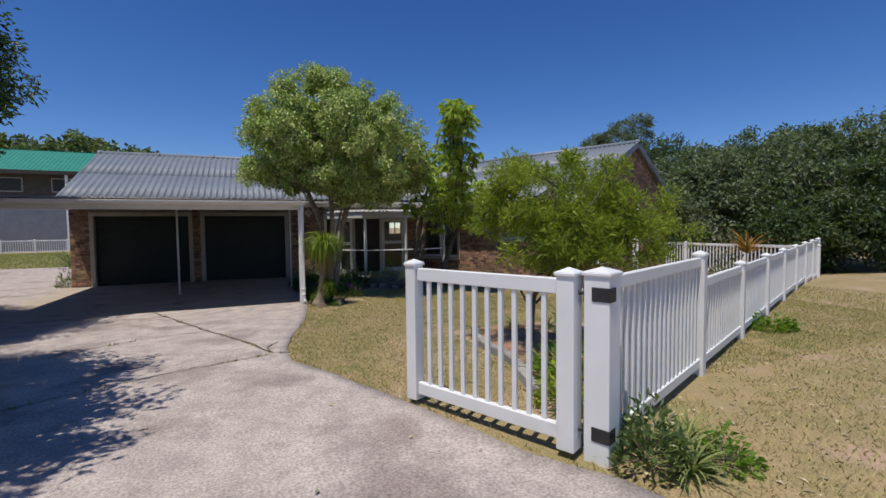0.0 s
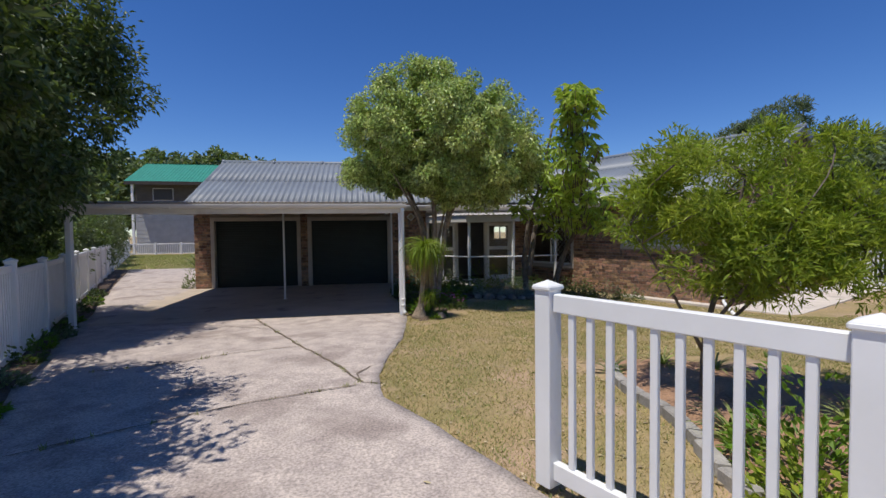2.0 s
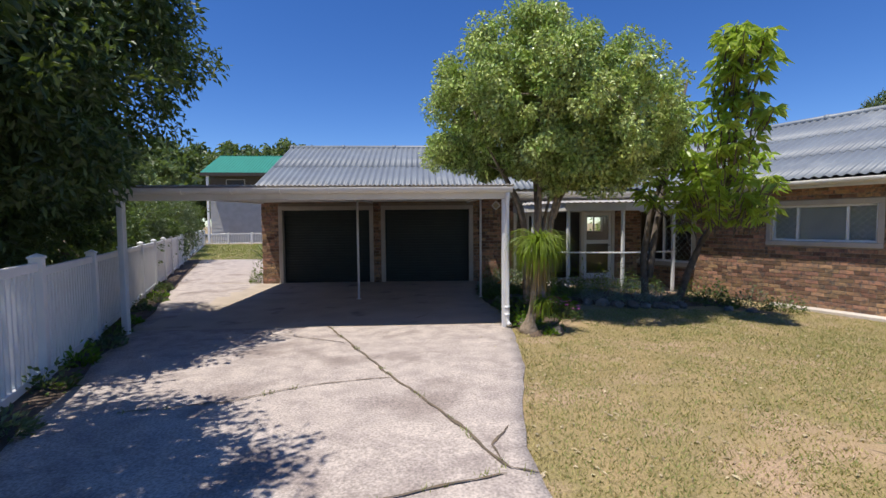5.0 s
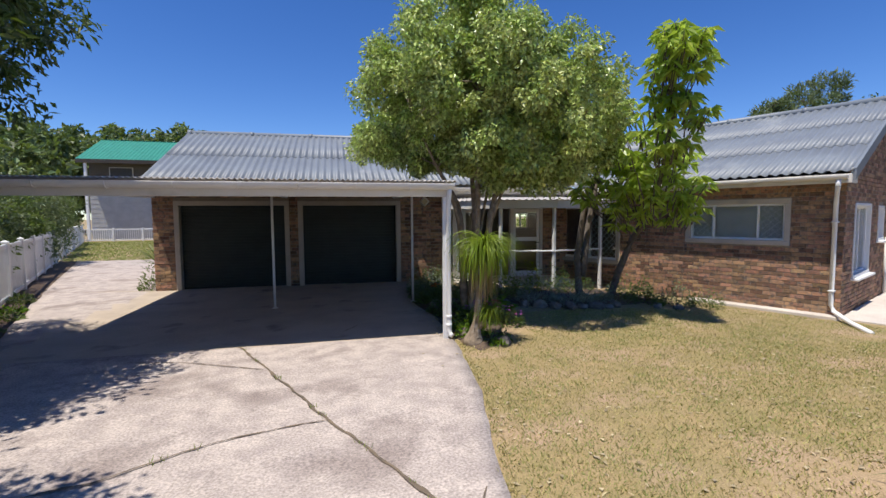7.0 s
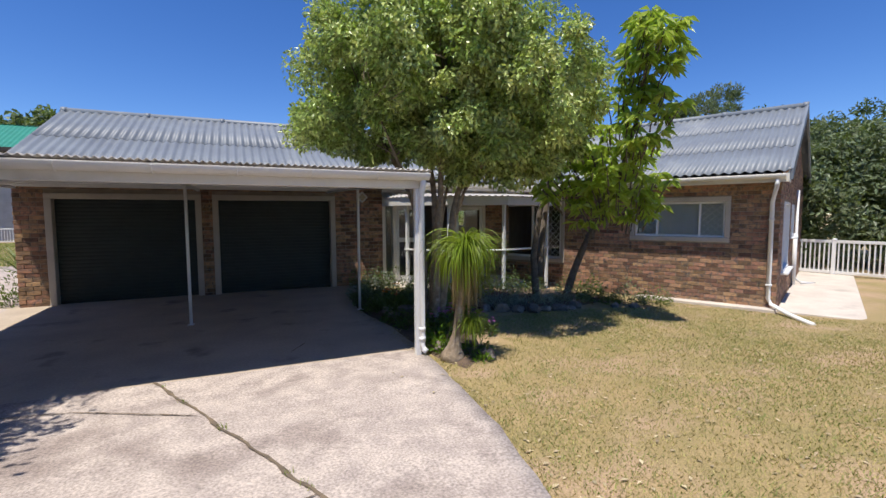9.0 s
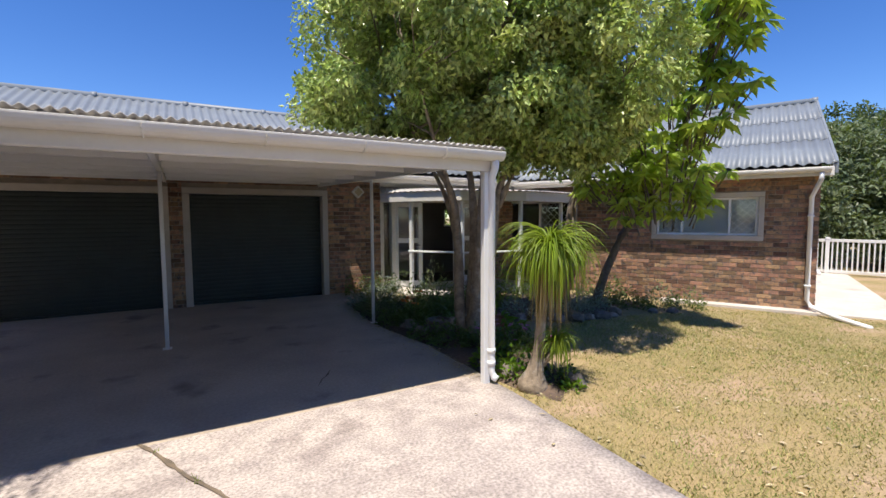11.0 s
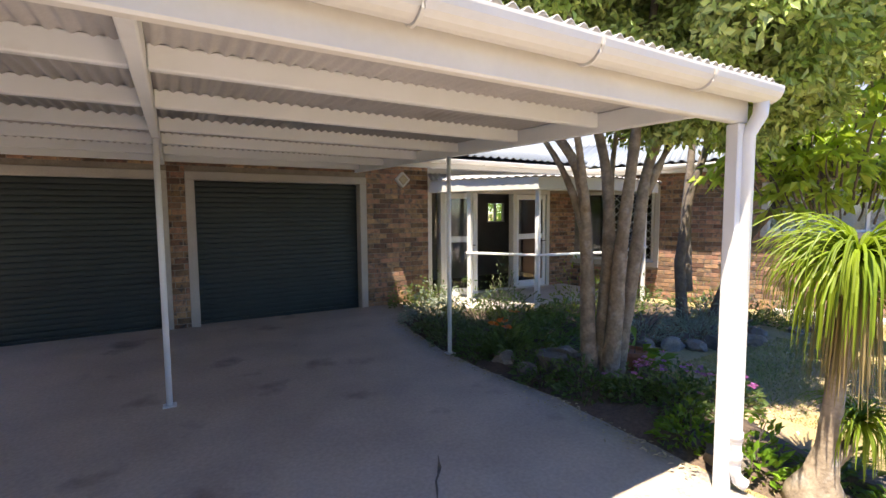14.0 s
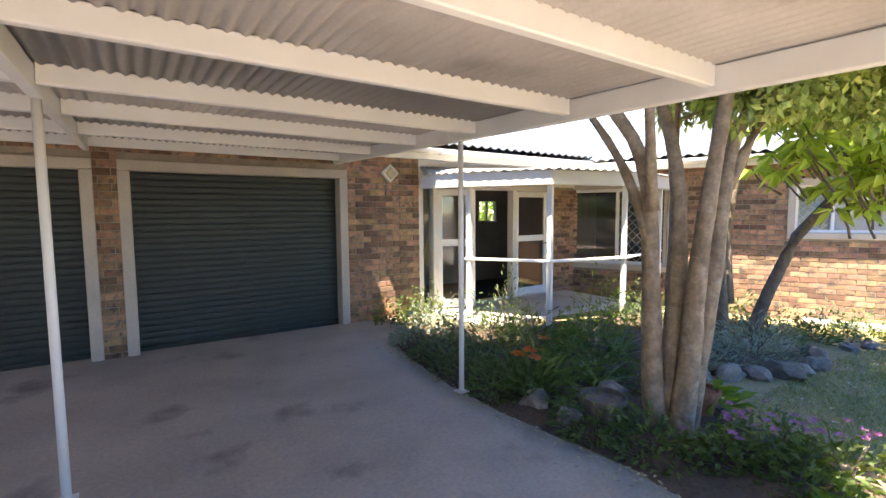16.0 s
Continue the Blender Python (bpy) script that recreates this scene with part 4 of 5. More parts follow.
def tree(name, label, base, stems, lobes, clumps, per, spread, leaf, mat, bark, seed, trunk_r=0.12, twigs=60, shell=0.55, flat=0.8, droop=0.0, category="tree", min_z=0.0, extra=()):
    """A tree: stems as lists of points, limbs to the leaf clumps, and leaves."""
    rg = np.random.default_rng(seed)
    t = empty(name, pose(*base), label=label, category=category)
    inv = Vector(base)
    P, D, C, U = crown_points(rg, lobes, clumps, per, spread, shell, flat, min_z)
    D[:, 2] -= droop
    g = Mesh()
    ends = []
    for i, s in enumerate(stems):
        pts = [Vector(p) - inv for p in s]
        k = len(pts)
        fine, rad = [], []
        for j in range(k - 1):
            for q in range(4):
                f = q / 4
                p0, p1, p2, p3 = pts[max(j - 1, 0)], pts[j], pts[j + 1], pts[min(j + 2, k - 1)]
                fine.append(0.5 * ((2 * p1) + (p2 - p0) * f + (2 * p0 - 5 * p1 + 4 * p2 - p3) * f * f + (3 * p1 - p0 - 3 * p2 + p3) * f ** 3))
        fine.append(pts[-1])
        for j in range(len(fine)):
            f = j / (len(fine) - 1)
            own = trunk_r if s[0][2] < base[2] + 0.4 or i == 0 else trunk_r * 0.5
            rad.append(own * (1.0 - 0.72 * f) * ((1.35 if j == 0 else 1.12 if j == 1 else 1) if own == trunk_r else 1) * (1 + 0.06 * math.sin(j * 2.3 + i)))
        g.tube(fine, rad, 11)
        ends += [(fine[j], rad[j]) for j in range(len(fine) // 2, len(fine))]
    if ends and twigs:
        for i in range(min(twigs, len(C))):
            c = Vector(C[i]) - inv
            e, r = min(ends, key=lambda q: (q[0] - c).length + R.random() * 0.5)
            limb(g, e, c, min(r * 0.6, 0.05), 0.008, 0.12, 5, seed + i, 6)
    if g.v:
        g.make("trunk", bark, t, smooth=True)
    o = leaf_mesh("leaves", P - np.array(base), D, leaf[0], leaf[1], mat, t, seed, up=U)
    tagged(o, kind="stuff")
    return t


def garden_trees():
    b = (2.5, 12.6, 0.0)
    rx, ry = 0.829, -0.56

    def at(lat, dep, z):
        return (b[0] + rx * lat + 0.56 * dep, b[1] + ry * lat + 0.829 * dep, z)
    stems = [[at(-0.10, 0, -0.05), at(-0.15, 0, 0.45), at(-0.17, 0.02, 1.2), at(-0.26, 0.0, 1.95), at(-0.62, 0.1, 2.55), at(-1.2, 0.2, 3.5)],
             [at(0.0, 0.04, -0.05), at(0.0, 0.03, 0.5), at(0.04, 0.05, 1.2), at(0.02, 0.1, 1.95), at(-0.1, 0.3, 2.7), at(-0.3, 0.7, 4.0)],
             [at(0.10, 0.0, -0.05), at(0.17, 0.0, 0.5), at(0.28, 0.02, 1.2), at(0.37, 0.05, 1.95), at(0.60, 0.1, 2.5), at(1.2, 0.3, 3.4)],
             [at(0.02, -0.07, -0.05), at(0.07, -0.09, 0.6), at(0.10, -0.1, 1.2), at(0.16, -0.15, 1.95), at(0.2, -0.3, 2.8), at(0.3, -0.5, 4.0)],
             [at(0.37, 0.05, 1.75), at(0.62, 0.0, 2.3), at(1.1, -0.1, 2.75), at(1.9, -0.2, 3.3)],
             [at(0.02, 0.1, 0.9), at(0.1, 0.25, 1.6), at(0.2, 0.45, 2.3), at(0.5, 0.9, 3.4)],
             [at(-0.2, 0.0, 1.4), at(-0.34, 0.12, 1.9), at(-0.6, 0.3, 2.4), at(-1.1, 0.7, 3.2)],
             [at(-0.2, -0.05, 1.6), at(-0.3, -0.2, 2.1), at(-0.45, -0.5, 2.6), at(-0.6, -1.1, 3.3)]]
    lobes = [(2.6, 12.3, 4.1, 1.7, 1.55, 1.2), (1.65, 13.1, 3.6, 1.15, 1.2, 0.9), (1.0, 13.4, 3.1, 0.5, 0.5, 0.22), (3.4, 12.2, 2.8, 1.1, 1.0, 0.55), (3.35, 11.35, 3.65, 1.1, 1.0, 1.05), (2.4, 13.7, 3.7, 1.4, 1.1, 1.0), (2.45, 11.75, 3.5, 1.1, 0.9, 0.95), (3.8, 12.3, 3.3, 1.1, 1.2, 0.9), (2.3, 12.4, 4.7, 1.1, 1.1, 0.65), (3.0, 11.9, 3.0, 1.2, 1.0, 0.7)]
    tree("garden_tree", "rounded pale green variegated tree with several grey stems", b, stems, lobes, 560, 290, 0.25, (0.072, 0.042), L_MAIN, M_BARK, 11, 0.086, 130, 0.84, 0.85, 0.35, min_z=2.3)
    # lime-leaved tree: rosettes of long leaves
    base = (5.15, 13.45, -0.02)
    t = empty("umbrella_tree", pose(*base), label="slender tree with glossy lime-green drooping leaves", category="tree")
    g = Mesh()
    for s in ([(0, 0, -0.05), (-0.05, 0.05, 0.9), (0.05, 0.0, 1.8), (0.35, -0.2, 3.0), (0.7, -0.2, 4.6)], [(0.72, 0.02, -0.05), (0.82, -0.15, 0.6), (0.98, -0.35, 1.28), (1.15, -0.75, 1.9), (0.85, -1.4, 2.7), (0.4, -2.15, 3.5), (0.15, -2.5, 4.5)], [(0.05, 0.0, 0.5), (0.3, 0.2, 1.6), (0.6, 0.3, 2.8), (0.5, 0.3, 4.0)]):
        pts = [Vector(p) for p in s]
        fine = []
        for a, c in zip(pts, pts[1:]):
            fine += [a.lerp(c, k / 3) for k in range(3)]
        fine.append(pts[-1])
        g.tube(fine, [0.082 * (1 - 0.75 * i / len(fine)) for i in range(len(fine))], 10)
    rg = np.random.default_rng(5)
    P, D = [], []
    lobes = ((0.15, -2.5, 4.25, 0.45, 0.5, 0.5), (0.35, -2.2, 3.3, 0.5, 0.6, 0.7), (0.6, -1.4, 2.6, 1.05, 0.85, 0.8), (0.9, -1.2, 2.2, 0.9, 0.8, 0.6), (0.5, -0.6, 3.2, 0.7, 0.7, 0.8), (0.25, -0.9, 2.2, 0.95, 0.8, 0.6))
    for i in range(310):
        l = lobes[i % len(lobes)]
        d = rg.normal(size=3)
        d /= np.linalg.norm(d)
        c = np.array(l[:3]) + d * np.array(l[3:]) * (0.5 + 0.55 * rg.random())
        limb(g, (c[0] * 0.8 + 0.12, c[1] * 0.8 - 0.3, c[2] - 0.3), tuple(c), 0.014, 0.006, 0.1, 3, i, 5)
        n = rg.integers(9, 14)
        for k in range(n):
            a = 2 * math.pi * k / n + rg.random()
            P.append(c + np.array((math.cos(a), math.sin(a), 0)) * 0.02)
            D.append((math.cos(a), math.sin(a), rg.uniform(-1.1, 0.1)))
    g.make("trunk", M_BARKD, t, smooth=True)
    tagged(leaf_mesh("leaves", np.array(P), np.array(D), 0.22, 0.08, L_LIME, t, 6), kind="stuff")
    # feathery shrub behind the gate
    b = (3.8, 5.5, 0.1)
    stems = [[(3.8, 5.5, 0.05), (3.85, 5.55, 0.7), (4.0, 5.5, 1.4), (4.1, 5.4, 2.1)], [(3.8, 5.52, 0.6), (3.5, 5.6, 1.2), (3.2, 5.8, 1.8)], [(3.85, 5.5, 0.7), (4.4, 5.3, 1.3), (4.9, 5.1, 1.8)], [(3.85, 5.5, 0.8), (4.0, 5.1, 1.4), (4.1, 4.8, 1.9)]]
    lobes = [(4.15, 5.45, 2.0, 0.85, 0.8, 0.6), (3.6, 5.7, 1.85, 0.5, 0.5, 0.5), (4.95, 5.15, 1.65, 0.75, 0.6, 0.55), (4.5, 5.2, 1.4, 0.8, 0.6, 0.4), (4.0, 5.2, 1.45, 0.7, 0.6, 0.35)]
    tree("feathery_shrub", "airy yellow-green shrub with fine feathery needle leaves", b, stems, lobes, 200, 150, 0.17, (0.085, 0.016), L_FEATHER, M_BARKD, 21, 0.034, 70, 0.45, 0.8, -0.4, "shrub")


def boundary_trees():
    # dark trees beyond the boundary fence
    tree("boundary_tree", "large dark dense evergreen tree overhanging the boundary fence", (-5.6, 9.6, 0.1),
         [[(-5.6, 9.6, 0), (-5.5, 9.5, 1.5), (-5.1, 9.4, 3.0), (-4.6, 9.2, 4.4)], [(-5.6, 9.6, 0.3), (-5.4, 8.8, 1.8), (-4.2, 7.2, 3.0), (-3.2, 6.4, 3.5)]],
         [(-5.9, 9.6, 3.5, 2.9, 2.4, 2.3), (-3.5, 6.0, 3.5, 1.9, 1.2, 1.4), (-6.3, 11.5, 2.9, 1.7, 1.8, 1.9), (-5.2, 8.4, 1.9, 1.3, 2.0, 1.2), (-2.75, 5.8, 3.3, 1.35, 0.9, 1.2), (-4.9, 8.8, 3.6, 1.8, 1.6, 1.3), (-6.6, 10.5, 2.0, 2.0, 2.5, 1.9), (-4.55, 11.2, 4.3, 1.5, 1.5, 1.35), (-4.4, 10.6, 5.0, 1.4, 1.4, 1.1), (-5.5, 9.2, 5.2, 1.9, 1.7, 1.3)],
         1050, 125, 0.36, (0.12, 0.05), L_DARK, M_BARKD, 31, 0.2, 90, 0.55, 0.8, 0.2, min_z=0.3)
    tree("boundary_tree", "dark evergreen tree with spreading boughs over the driveway", (-4.6, 4.4, 0.1),
         [[(-4.6, 4.4, 0), (-4.5, 4.5, 1.7), (-3.9, 4.6, 3.2), (-3.0, 4.6, 4.3)], [(-4.6, 4.4, 0.6), (-4.3, 5.2, 2.2), (-3.4, 6.0, 3.6)]],
         [(-4.0, 4.6, 4.0, 2.3, 2.2, 1.3), (-2.5, 4.2, 3.7, 1.25, 1.3, 0.7), (-3.7, 6.2, 3.7, 1.5, 1.3, 1.0), (-3.9, 2.5, 3.8, 1.8, 1.6, 1.2), (-2.9, 3.8, 4.0, 1.5, 1.2, 0.8)],
         540, 130, 0.38, (0.12, 0.05), L_DARK, M_BARKD, 32, 0.18, 60, 0.5, 0.7, 0.2)
    for i, (x, y, r, h, mat) in enumerate(((-7.5, 14.3, 1.1, 2.4, L_BED), (-8.5, 17.0, 1.2, 2.6, L_BED), (-9.5, 19.5, 1.3, 2.8, L_GREY), (-10.4, 22.0, 1.4, 3.0, L_BED), (-11.4, 25.0, 1.6, 3.4, L_GREY), (-12.4, 22.8, 2.0, 5.2, L_DARK), (-9.3, 12.5, 2.2, 4.2, L_DARK), (-12.6, 17.5, 2.5, 4.4, L_DARK), (-14.5, 24, 2.4, 3.8, L_GREY), (-13.6, 29.5, 1.7, 3.6, L_BED), (-16.0, 34.5, 1.9, 3.8, L_GREY), (-18.6, 40.0, 2.2, 4.2, L_BED))):
        tree("boundary_bush", "dense green bush behind the white boundary fence", (x, y, 0), [[(x, y, -0.05), (x, y, h * 0.5), (x + 0.2, y, h * 0.8)]],
             [(x, y, h * 0.5, r, r, h * 0.5), (x + r * 0.4, y - r * 0.3, h * 0.45, r * 0.7, r * 0.8, h * 0.45)], 130, 60, 0.34, (0.13, 0.055), mat, M_BARKD, 40 + i, 0.08, 10, 0.6, 0.8, 0.1, "bush", min_z=0.1)
    # tall screen beyond the side yard
    for i, (x, y, r, h, mat) in enumerate(((19.5, 16.0, 2.7, 5.2, L_GREY), (22.5, 13.5, 3.0, 5.8, L_GREY), (21.0, 19.5, 3.0, 6.3, L_DARK), (25.5, 11.5, 3.2, 6.2, L_GREY), (22.0, 9.5, 2.4, 4.2, L_DARK), (26.0, 16.5, 3.3, 6.6, L_DARK), (28.5, 9.0, 3.2, 6.0, L_GREY), (24.8, 7.4, 2.3, 4.4, L_DARK), (29.5, 5.5, 3.0, 5.6, L_GREY), (20.2, 12.0, 1.8, 3.0, L_DARK))):
        tree("screen_tree", "dense grey-green coastal tree forming a tall screen", (x, y, 0), [[(x, y, -0.1), (x + 0.2, y, h * 0.4), (x, y + 0.2, h * 0.75)]],
             [(x, y, h * 0.55, r, r, h * 0.42), (x - r * 0.4, y - r * 0.4, h * 0.38, r * 0.8, r * 0.8, h * 0.38), (x + r * 0.3, y - r * 0.2, h * 0.72, r * 0.6, r * 0.6, h * 0.26)],
             300, 70, 0.48, (0.2, 0.085), mat, M_BARKD, 60 + i, 0.18, 20, 0.6, 0.8, -0.1, min_z=0.1)
    x, y = 19.6, 20.6
    tree("spiky_tree", "grey-green tree with upswept branches behind the roof", (x, y, 0), [[(x, y, -0.1), (x, y, 3.5), (x + 0.3, y, 6.5)], [(x, y, 3), (x - 1.0, y, 5), (x - 1.6, y, 6.3)], [(x, y, 3), (x + 1.2, y, 5.2), (x + 1.9, y, 7.2)]],
         [(x, y, 6.0, 1.5, 1.4, 1.0), (x + 1.6, y, 6.9, 0.7, 0.7, 0.8), (x - 1.5, y, 6.0, 0.8, 0.8, 0.5), (x + 0.3, y, 7.0, 0.6, 0.6, 0.6)], 80, 60, 0.26, (0.26, 0.05), L_GREY, M_BARKD, 80, 0.16, 60, 0.3, 0.9, -0.9)
    tree("rear_bush", "sunlit green bush behind the house", (11.5, 27.0, 0), [[(11.5, 27, -0.1), (11.5, 27, 1.5)]], [(11.5, 27, 1.6, 2.2, 1.6, 1.5)], 90, 50, 0.4, (0.16, 0.07), L_BRIGHT, M_BARKD, 99, 0.1, 8, category="bush")
    # wooded rise behind
    rg = np.random.default_rng(9)
    lobes = []
    for i in range(46):
        a = radians(rg.uniform(-44, -2))
        d = rg.uniform(68, 98)
        h = rg.uniform(7.2, 10.8) * d / 62 * (1.05 if a < radians(-9) else 0.75)
        lobes.append((d * math.sin(a), d * math.cos(a), h * 0.62, rg.uniform(3.5, 6), 4.0, h * 0.4))
    P, D, _, U = crown_points(rg, lobes, 2200, 40, 1.1, 0.6, 0.7)
    tagged(leaf_mesh("distant_woods", P, D, 0.8, 0.5, L_FAR, None, 9, up=U), "dark green wooded hillside in the distance", "woods", kind="stuff")


def neighbour_house():
    h = empty("neighbour_house", pose(-17.2, 50, 0, 0, 0, 3), label="neighbouring two-storey pale boarded house with a green metal roof", category="house")
    Mesh().box(-3, 0, -0.1, 14, 8, 4.5, None, 0.02).make("wall", M_GREYWALL, h)
    # upper storey coloured dark to stand for the shade under the veranda roof
    Mesh().box(-3, 0.02, 4.5, 14, 8, 6.9, None, 0.02).make("upper_wall", M_SHADEDWALL, h)
    Mesh().add([(-3, 0.02, 6.9), (-3, 8, 6.9), (-3, 4, 9.0), (-2.9, 0.02, 6.9), (-2.9, 8, 6.9), (-2.9, 4, 9.0)], [(0, 2, 1), (3, 4, 5), (0, 3, 5, 2), (1, 2, 5, 4)]).make("gable_end", M_GREYWALL, h)
    # boards in grey instead of white: their shade is put into the colour
    for i in range(22):
        Mesh().box(-3, -0.05 - 0.012 * (i % 2), 0.02 + i * 0.2, 14, -0.002, 0.205 + i * 0.2, None, 0.008).make("board", M_GREYWALL, h)
    for x in (-2.9, 3.4):
        Mesh().box(x, -1.2, 0, x + 0.2, -1.0, 6.75, None, 0.01).make("veranda_post", M_WHITE, h)
    g = Mesh()
    corrugated(g, pose(-3.4, -1.3, 6.7, 24, 0, 0), 17.8, 5.9, 1, 0.3, 0.02, 6)
    corrugated(g, pose(14.4, 9.3, 6.7, 24, 0, 180), 17.8, 5.9, 1, 0.3, 0.02, 4)
    g.make("roof", M_GREENROOF, h)
    Mesh().box(-3.4, -1.34, 6.4, 14.4, -1.3, 6.72).make("fascia", M_DARK, h)
    for x in (-1.5, 2.2, 5.8):
        w = new("window")
        w.parent = h
        Mesh().box(x, -0.04, 5.0, x + 1.8, 0.03, 6.2, None, 0.01).make("frame", M_GREYWALL, w)
        Mesh().box(x + 0.08, -0.05, 5.08, x + 1.72, -0.042, 6.12).make("pane", M_IRON, w)


def clump(name, label, x, y, r, h, n, leaf, mat, seed, upright=0.6, flowers=None, category="plant"):
    """A low plant: leaves rising from its heart, with optional flowers; one object with parts."""
    rg = np.random.default_rng(seed)
    z = gz(x, y)
    e = empty(name, pose(x, y, z), label=label, category=category)
    a = rg.uniform(0, 2 * math.pi, n)
    q = rg.random(n) ** 0.5
    hh = rg.random(n) * np.sqrt(np.maximum(0.05, 1 - q ** 2)) * h * (0.8 + 0.4 * np.sin(a * 2 + seed))
    P = np.stack((np.cos(a) * q * r, np.sin(a) * q * r, hh * 0.9), 1)
    D = np.stack((np.cos(a) * (0.3 + q), np.sin(a) * (0.3 + q), np.full(n, upright)), 1) + rg.normal(size=(n, 3)) * 0.45
    D[:, 2] = np.maximum(D[:, 2], -0.1 - P[:, 2])
    g = Mesh()
    for i in range(min(9, n // 12)):
        limb(g, (R.uniform(-.1, .1) * r, R.uniform(-.1, .1) * r, -0.02), tuple(P[i * 7 % n]), 0.008, 0.003, 0.1, 3, i, 4)
    if g.v:
        g.make("stem", M_BARKD, e)
    tagged(leaf_mesh("leaves", P, D, leaf[0], leaf[1], mat, e, seed), kind="stuff")
    if flowers:
        fm, fn, fs = flowers
        fp, fd = [], []
        for i in range(fn):
            b, s = rg.uniform(0, 6.28), rg.random() ** 0.5 * r * 1.05
            c = np.array((math.cos(b) * s, math.sin(b) * s, h * math.sqrt(max(0.1, 1 - (s / r * 0.85) ** 2)) * rg.uniform(0.75, 1.2) + 0.02))
            for k in range(5):
                t = 2 * math.pi * k / 5 + i
                fp.append(c)
                fd.append((math.cos(t), math.sin(t) - 0.3, 0.35))
        tagged(leaf_mesh("petals", np.array(fp), np.array(fd), fs, fs * 0.8, fm, e, seed + 1, 0.05, 0.1), kind="stuff")
    return e


def strap_plant(name, label, x, y, n, length, width, mat, seed, z=None, stiff=0.5, category="plant"):
    """Arching strap leaves from one point."""
    rr = random.Random(seed)
    g = Mesh()
    for i in range(n):
        a, el = rr.uniform(0, 6.283), rr.uniform(0.35, 1.35)
        L = length * rr.uniform(0.7, 1.15)
        w = width * rr.uniform(0.7, 1.2)
        side = Vector((-math.sin(a), math.cos(a), 0))
        pts, p, d = [], Vector((0, 0, 0)), el
        for k in range(6):
            f = k / 5
            ww = w * (1 - f) ** 0.7 * (0.6 + 0.8 * min(1, f * 3)) * 0.5 + 0.0008
            pts += [p - side * ww, p + side * ww]
            p = p + Vector((math.cos(a) * math.cos(d), math.sin(a) * math.cos(d), math.sin(d))) * L / 5
            d -= (1 - stiff) * 0.75
        g.add(pts, [(2 * k, 2 * k + 1, 2 * k + 3, 2 * k + 2) for k in range(5)])
    e = empty(name, pose(x, y, gz(x, y) if z is None else z), label=label, category=category)
    tagged(g.make("leaves", mat, e), kind="stuff")
    return e


def build_palm():
    x, y = 1.96, 10.74
    z = gz(x, y)
    e = empty("ponytail_palm", pose(x, y, z), label="small ponytail palm with drooping lime leaves and a dry skirt", category="palm")
    g = Mesh()
    ax = Vector((0.866, -0.5, 0))
    st = [Vector((0, 0, -0.03)), Vector((0, 0, 0.06)), ax * 0.02 + Vector((0, 0, 0.16)), ax * 0.05 + Vector((0, 0, 0.32)), ax * 0.08 + Vector((0, 0, 0.7)), ax * 0.13 + Vector((0, 0, 1.05)), ax * 0.15 + Vector((0, 0, 1.27))]
    g.tube(st, [0.16, 0.14, 0.085, 0.055, 0.042, 0.038, 0.034], 12)
    g.tube([ax * 0.03 + Vector((0, 0, 0.2)), ax * 0.16 + Vector((0, 0, 0.32)), ax * 0.22 + Vector((0, 0, 0.45))], [0.05, 0.035, 0.028], 9)
    g.make("stem", M_BARK, e, smooth=True)
    rr = random.Random(4)

    def head(c, n, length, mat, name, el0, el1, curl, w=0.014):
        q = Mesh()
        for i in range(n):
            a, d = rr.uniform(0, 6.283), rr.uniform(el0, el1)
            L = length * rr.uniform(0.7, 1.12)
            side = Vector((-math.sin(a), math.cos(a), 0))
            p = Vector(c)
            bend = curl * rr.uniform(0.75, 1.35)
            pts = []
            for k in range(9):
                f = k / 8
                ww = w * 0.5 * (1 - f ** 2) + 0.001
                pts += [p - side * ww, p + Vector((0, 0, 0.004)), p + side * ww]
                p = p + Vector((math.cos(a) * math.cos(d), math.sin(a) * math.cos(d), math.sin(d))) * L / 8
                d = max(-1.5, d - bend * rr.uniform(0.8, 1.2))
            fs = []
            for k in range(8):
                o = 3 * k
                fs += [(o, o + 1, o + 4, o + 3), (o + 1, o + 2, o + 5, o + 4)]
            q.add(pts, fs)
        tagged(q.make(name, mat, e), kind="stuff")
    top = ax * 0.15 + Vector((0, 0, 1.27))
    head(top, 420, 0.68, L_PALM, "leaves", 0.25, 1.57, 0.40)
    head(top - Vector((0, 0, 0.08)), 150, 0.66, L_PALMDRY, "dry_leaves", -0.9, 0.2, 0.55, 0.01)
    head(ax * 0.22 + Vector((0, 0, 0.45)), 120, 0.36, L_PALM, "offshoot_leaves", -0.1, 1.4, 0.36, 0.012)


def rock(name, label, x, y, s, seed, mat=None, group=""):
    rr = random.Random(seed)
    bm = bmesh.new()
    bmesh.ops.create_icosphere(bm, subdivisions=2, radius=1)
    sc = Vector((s * rr.uniform(0.8, 1.3), s * rr.uniform(0.6, 1.0), s * rr.uniform(0.45, 0.7)))
    for v in bm.verts:
        k = 1 + 0.42 * noise.noise(v.co * 1.6 + Vector((seed, 0, 0))) + 0.12 * noise.noise(v.co * 4 + Vector((0, seed, 0)))
        v.co = Vector((v.co.x * sc.x, v.co.y * sc.y, v.co.z * sc.z)) * k
    me = bpy.data.meshes.new(name)
    bm.to_mesh(me)
    bm.free()
    me.materials.append(mat or M_STONE)
    ob = new(name, me)
    ob.matrix_basis = pose(x, y, gz(x, y) + sc.z * 0.45, 0, 0, rr.uniform(0, 360))
    return tagged(ob, label, "stone", group)


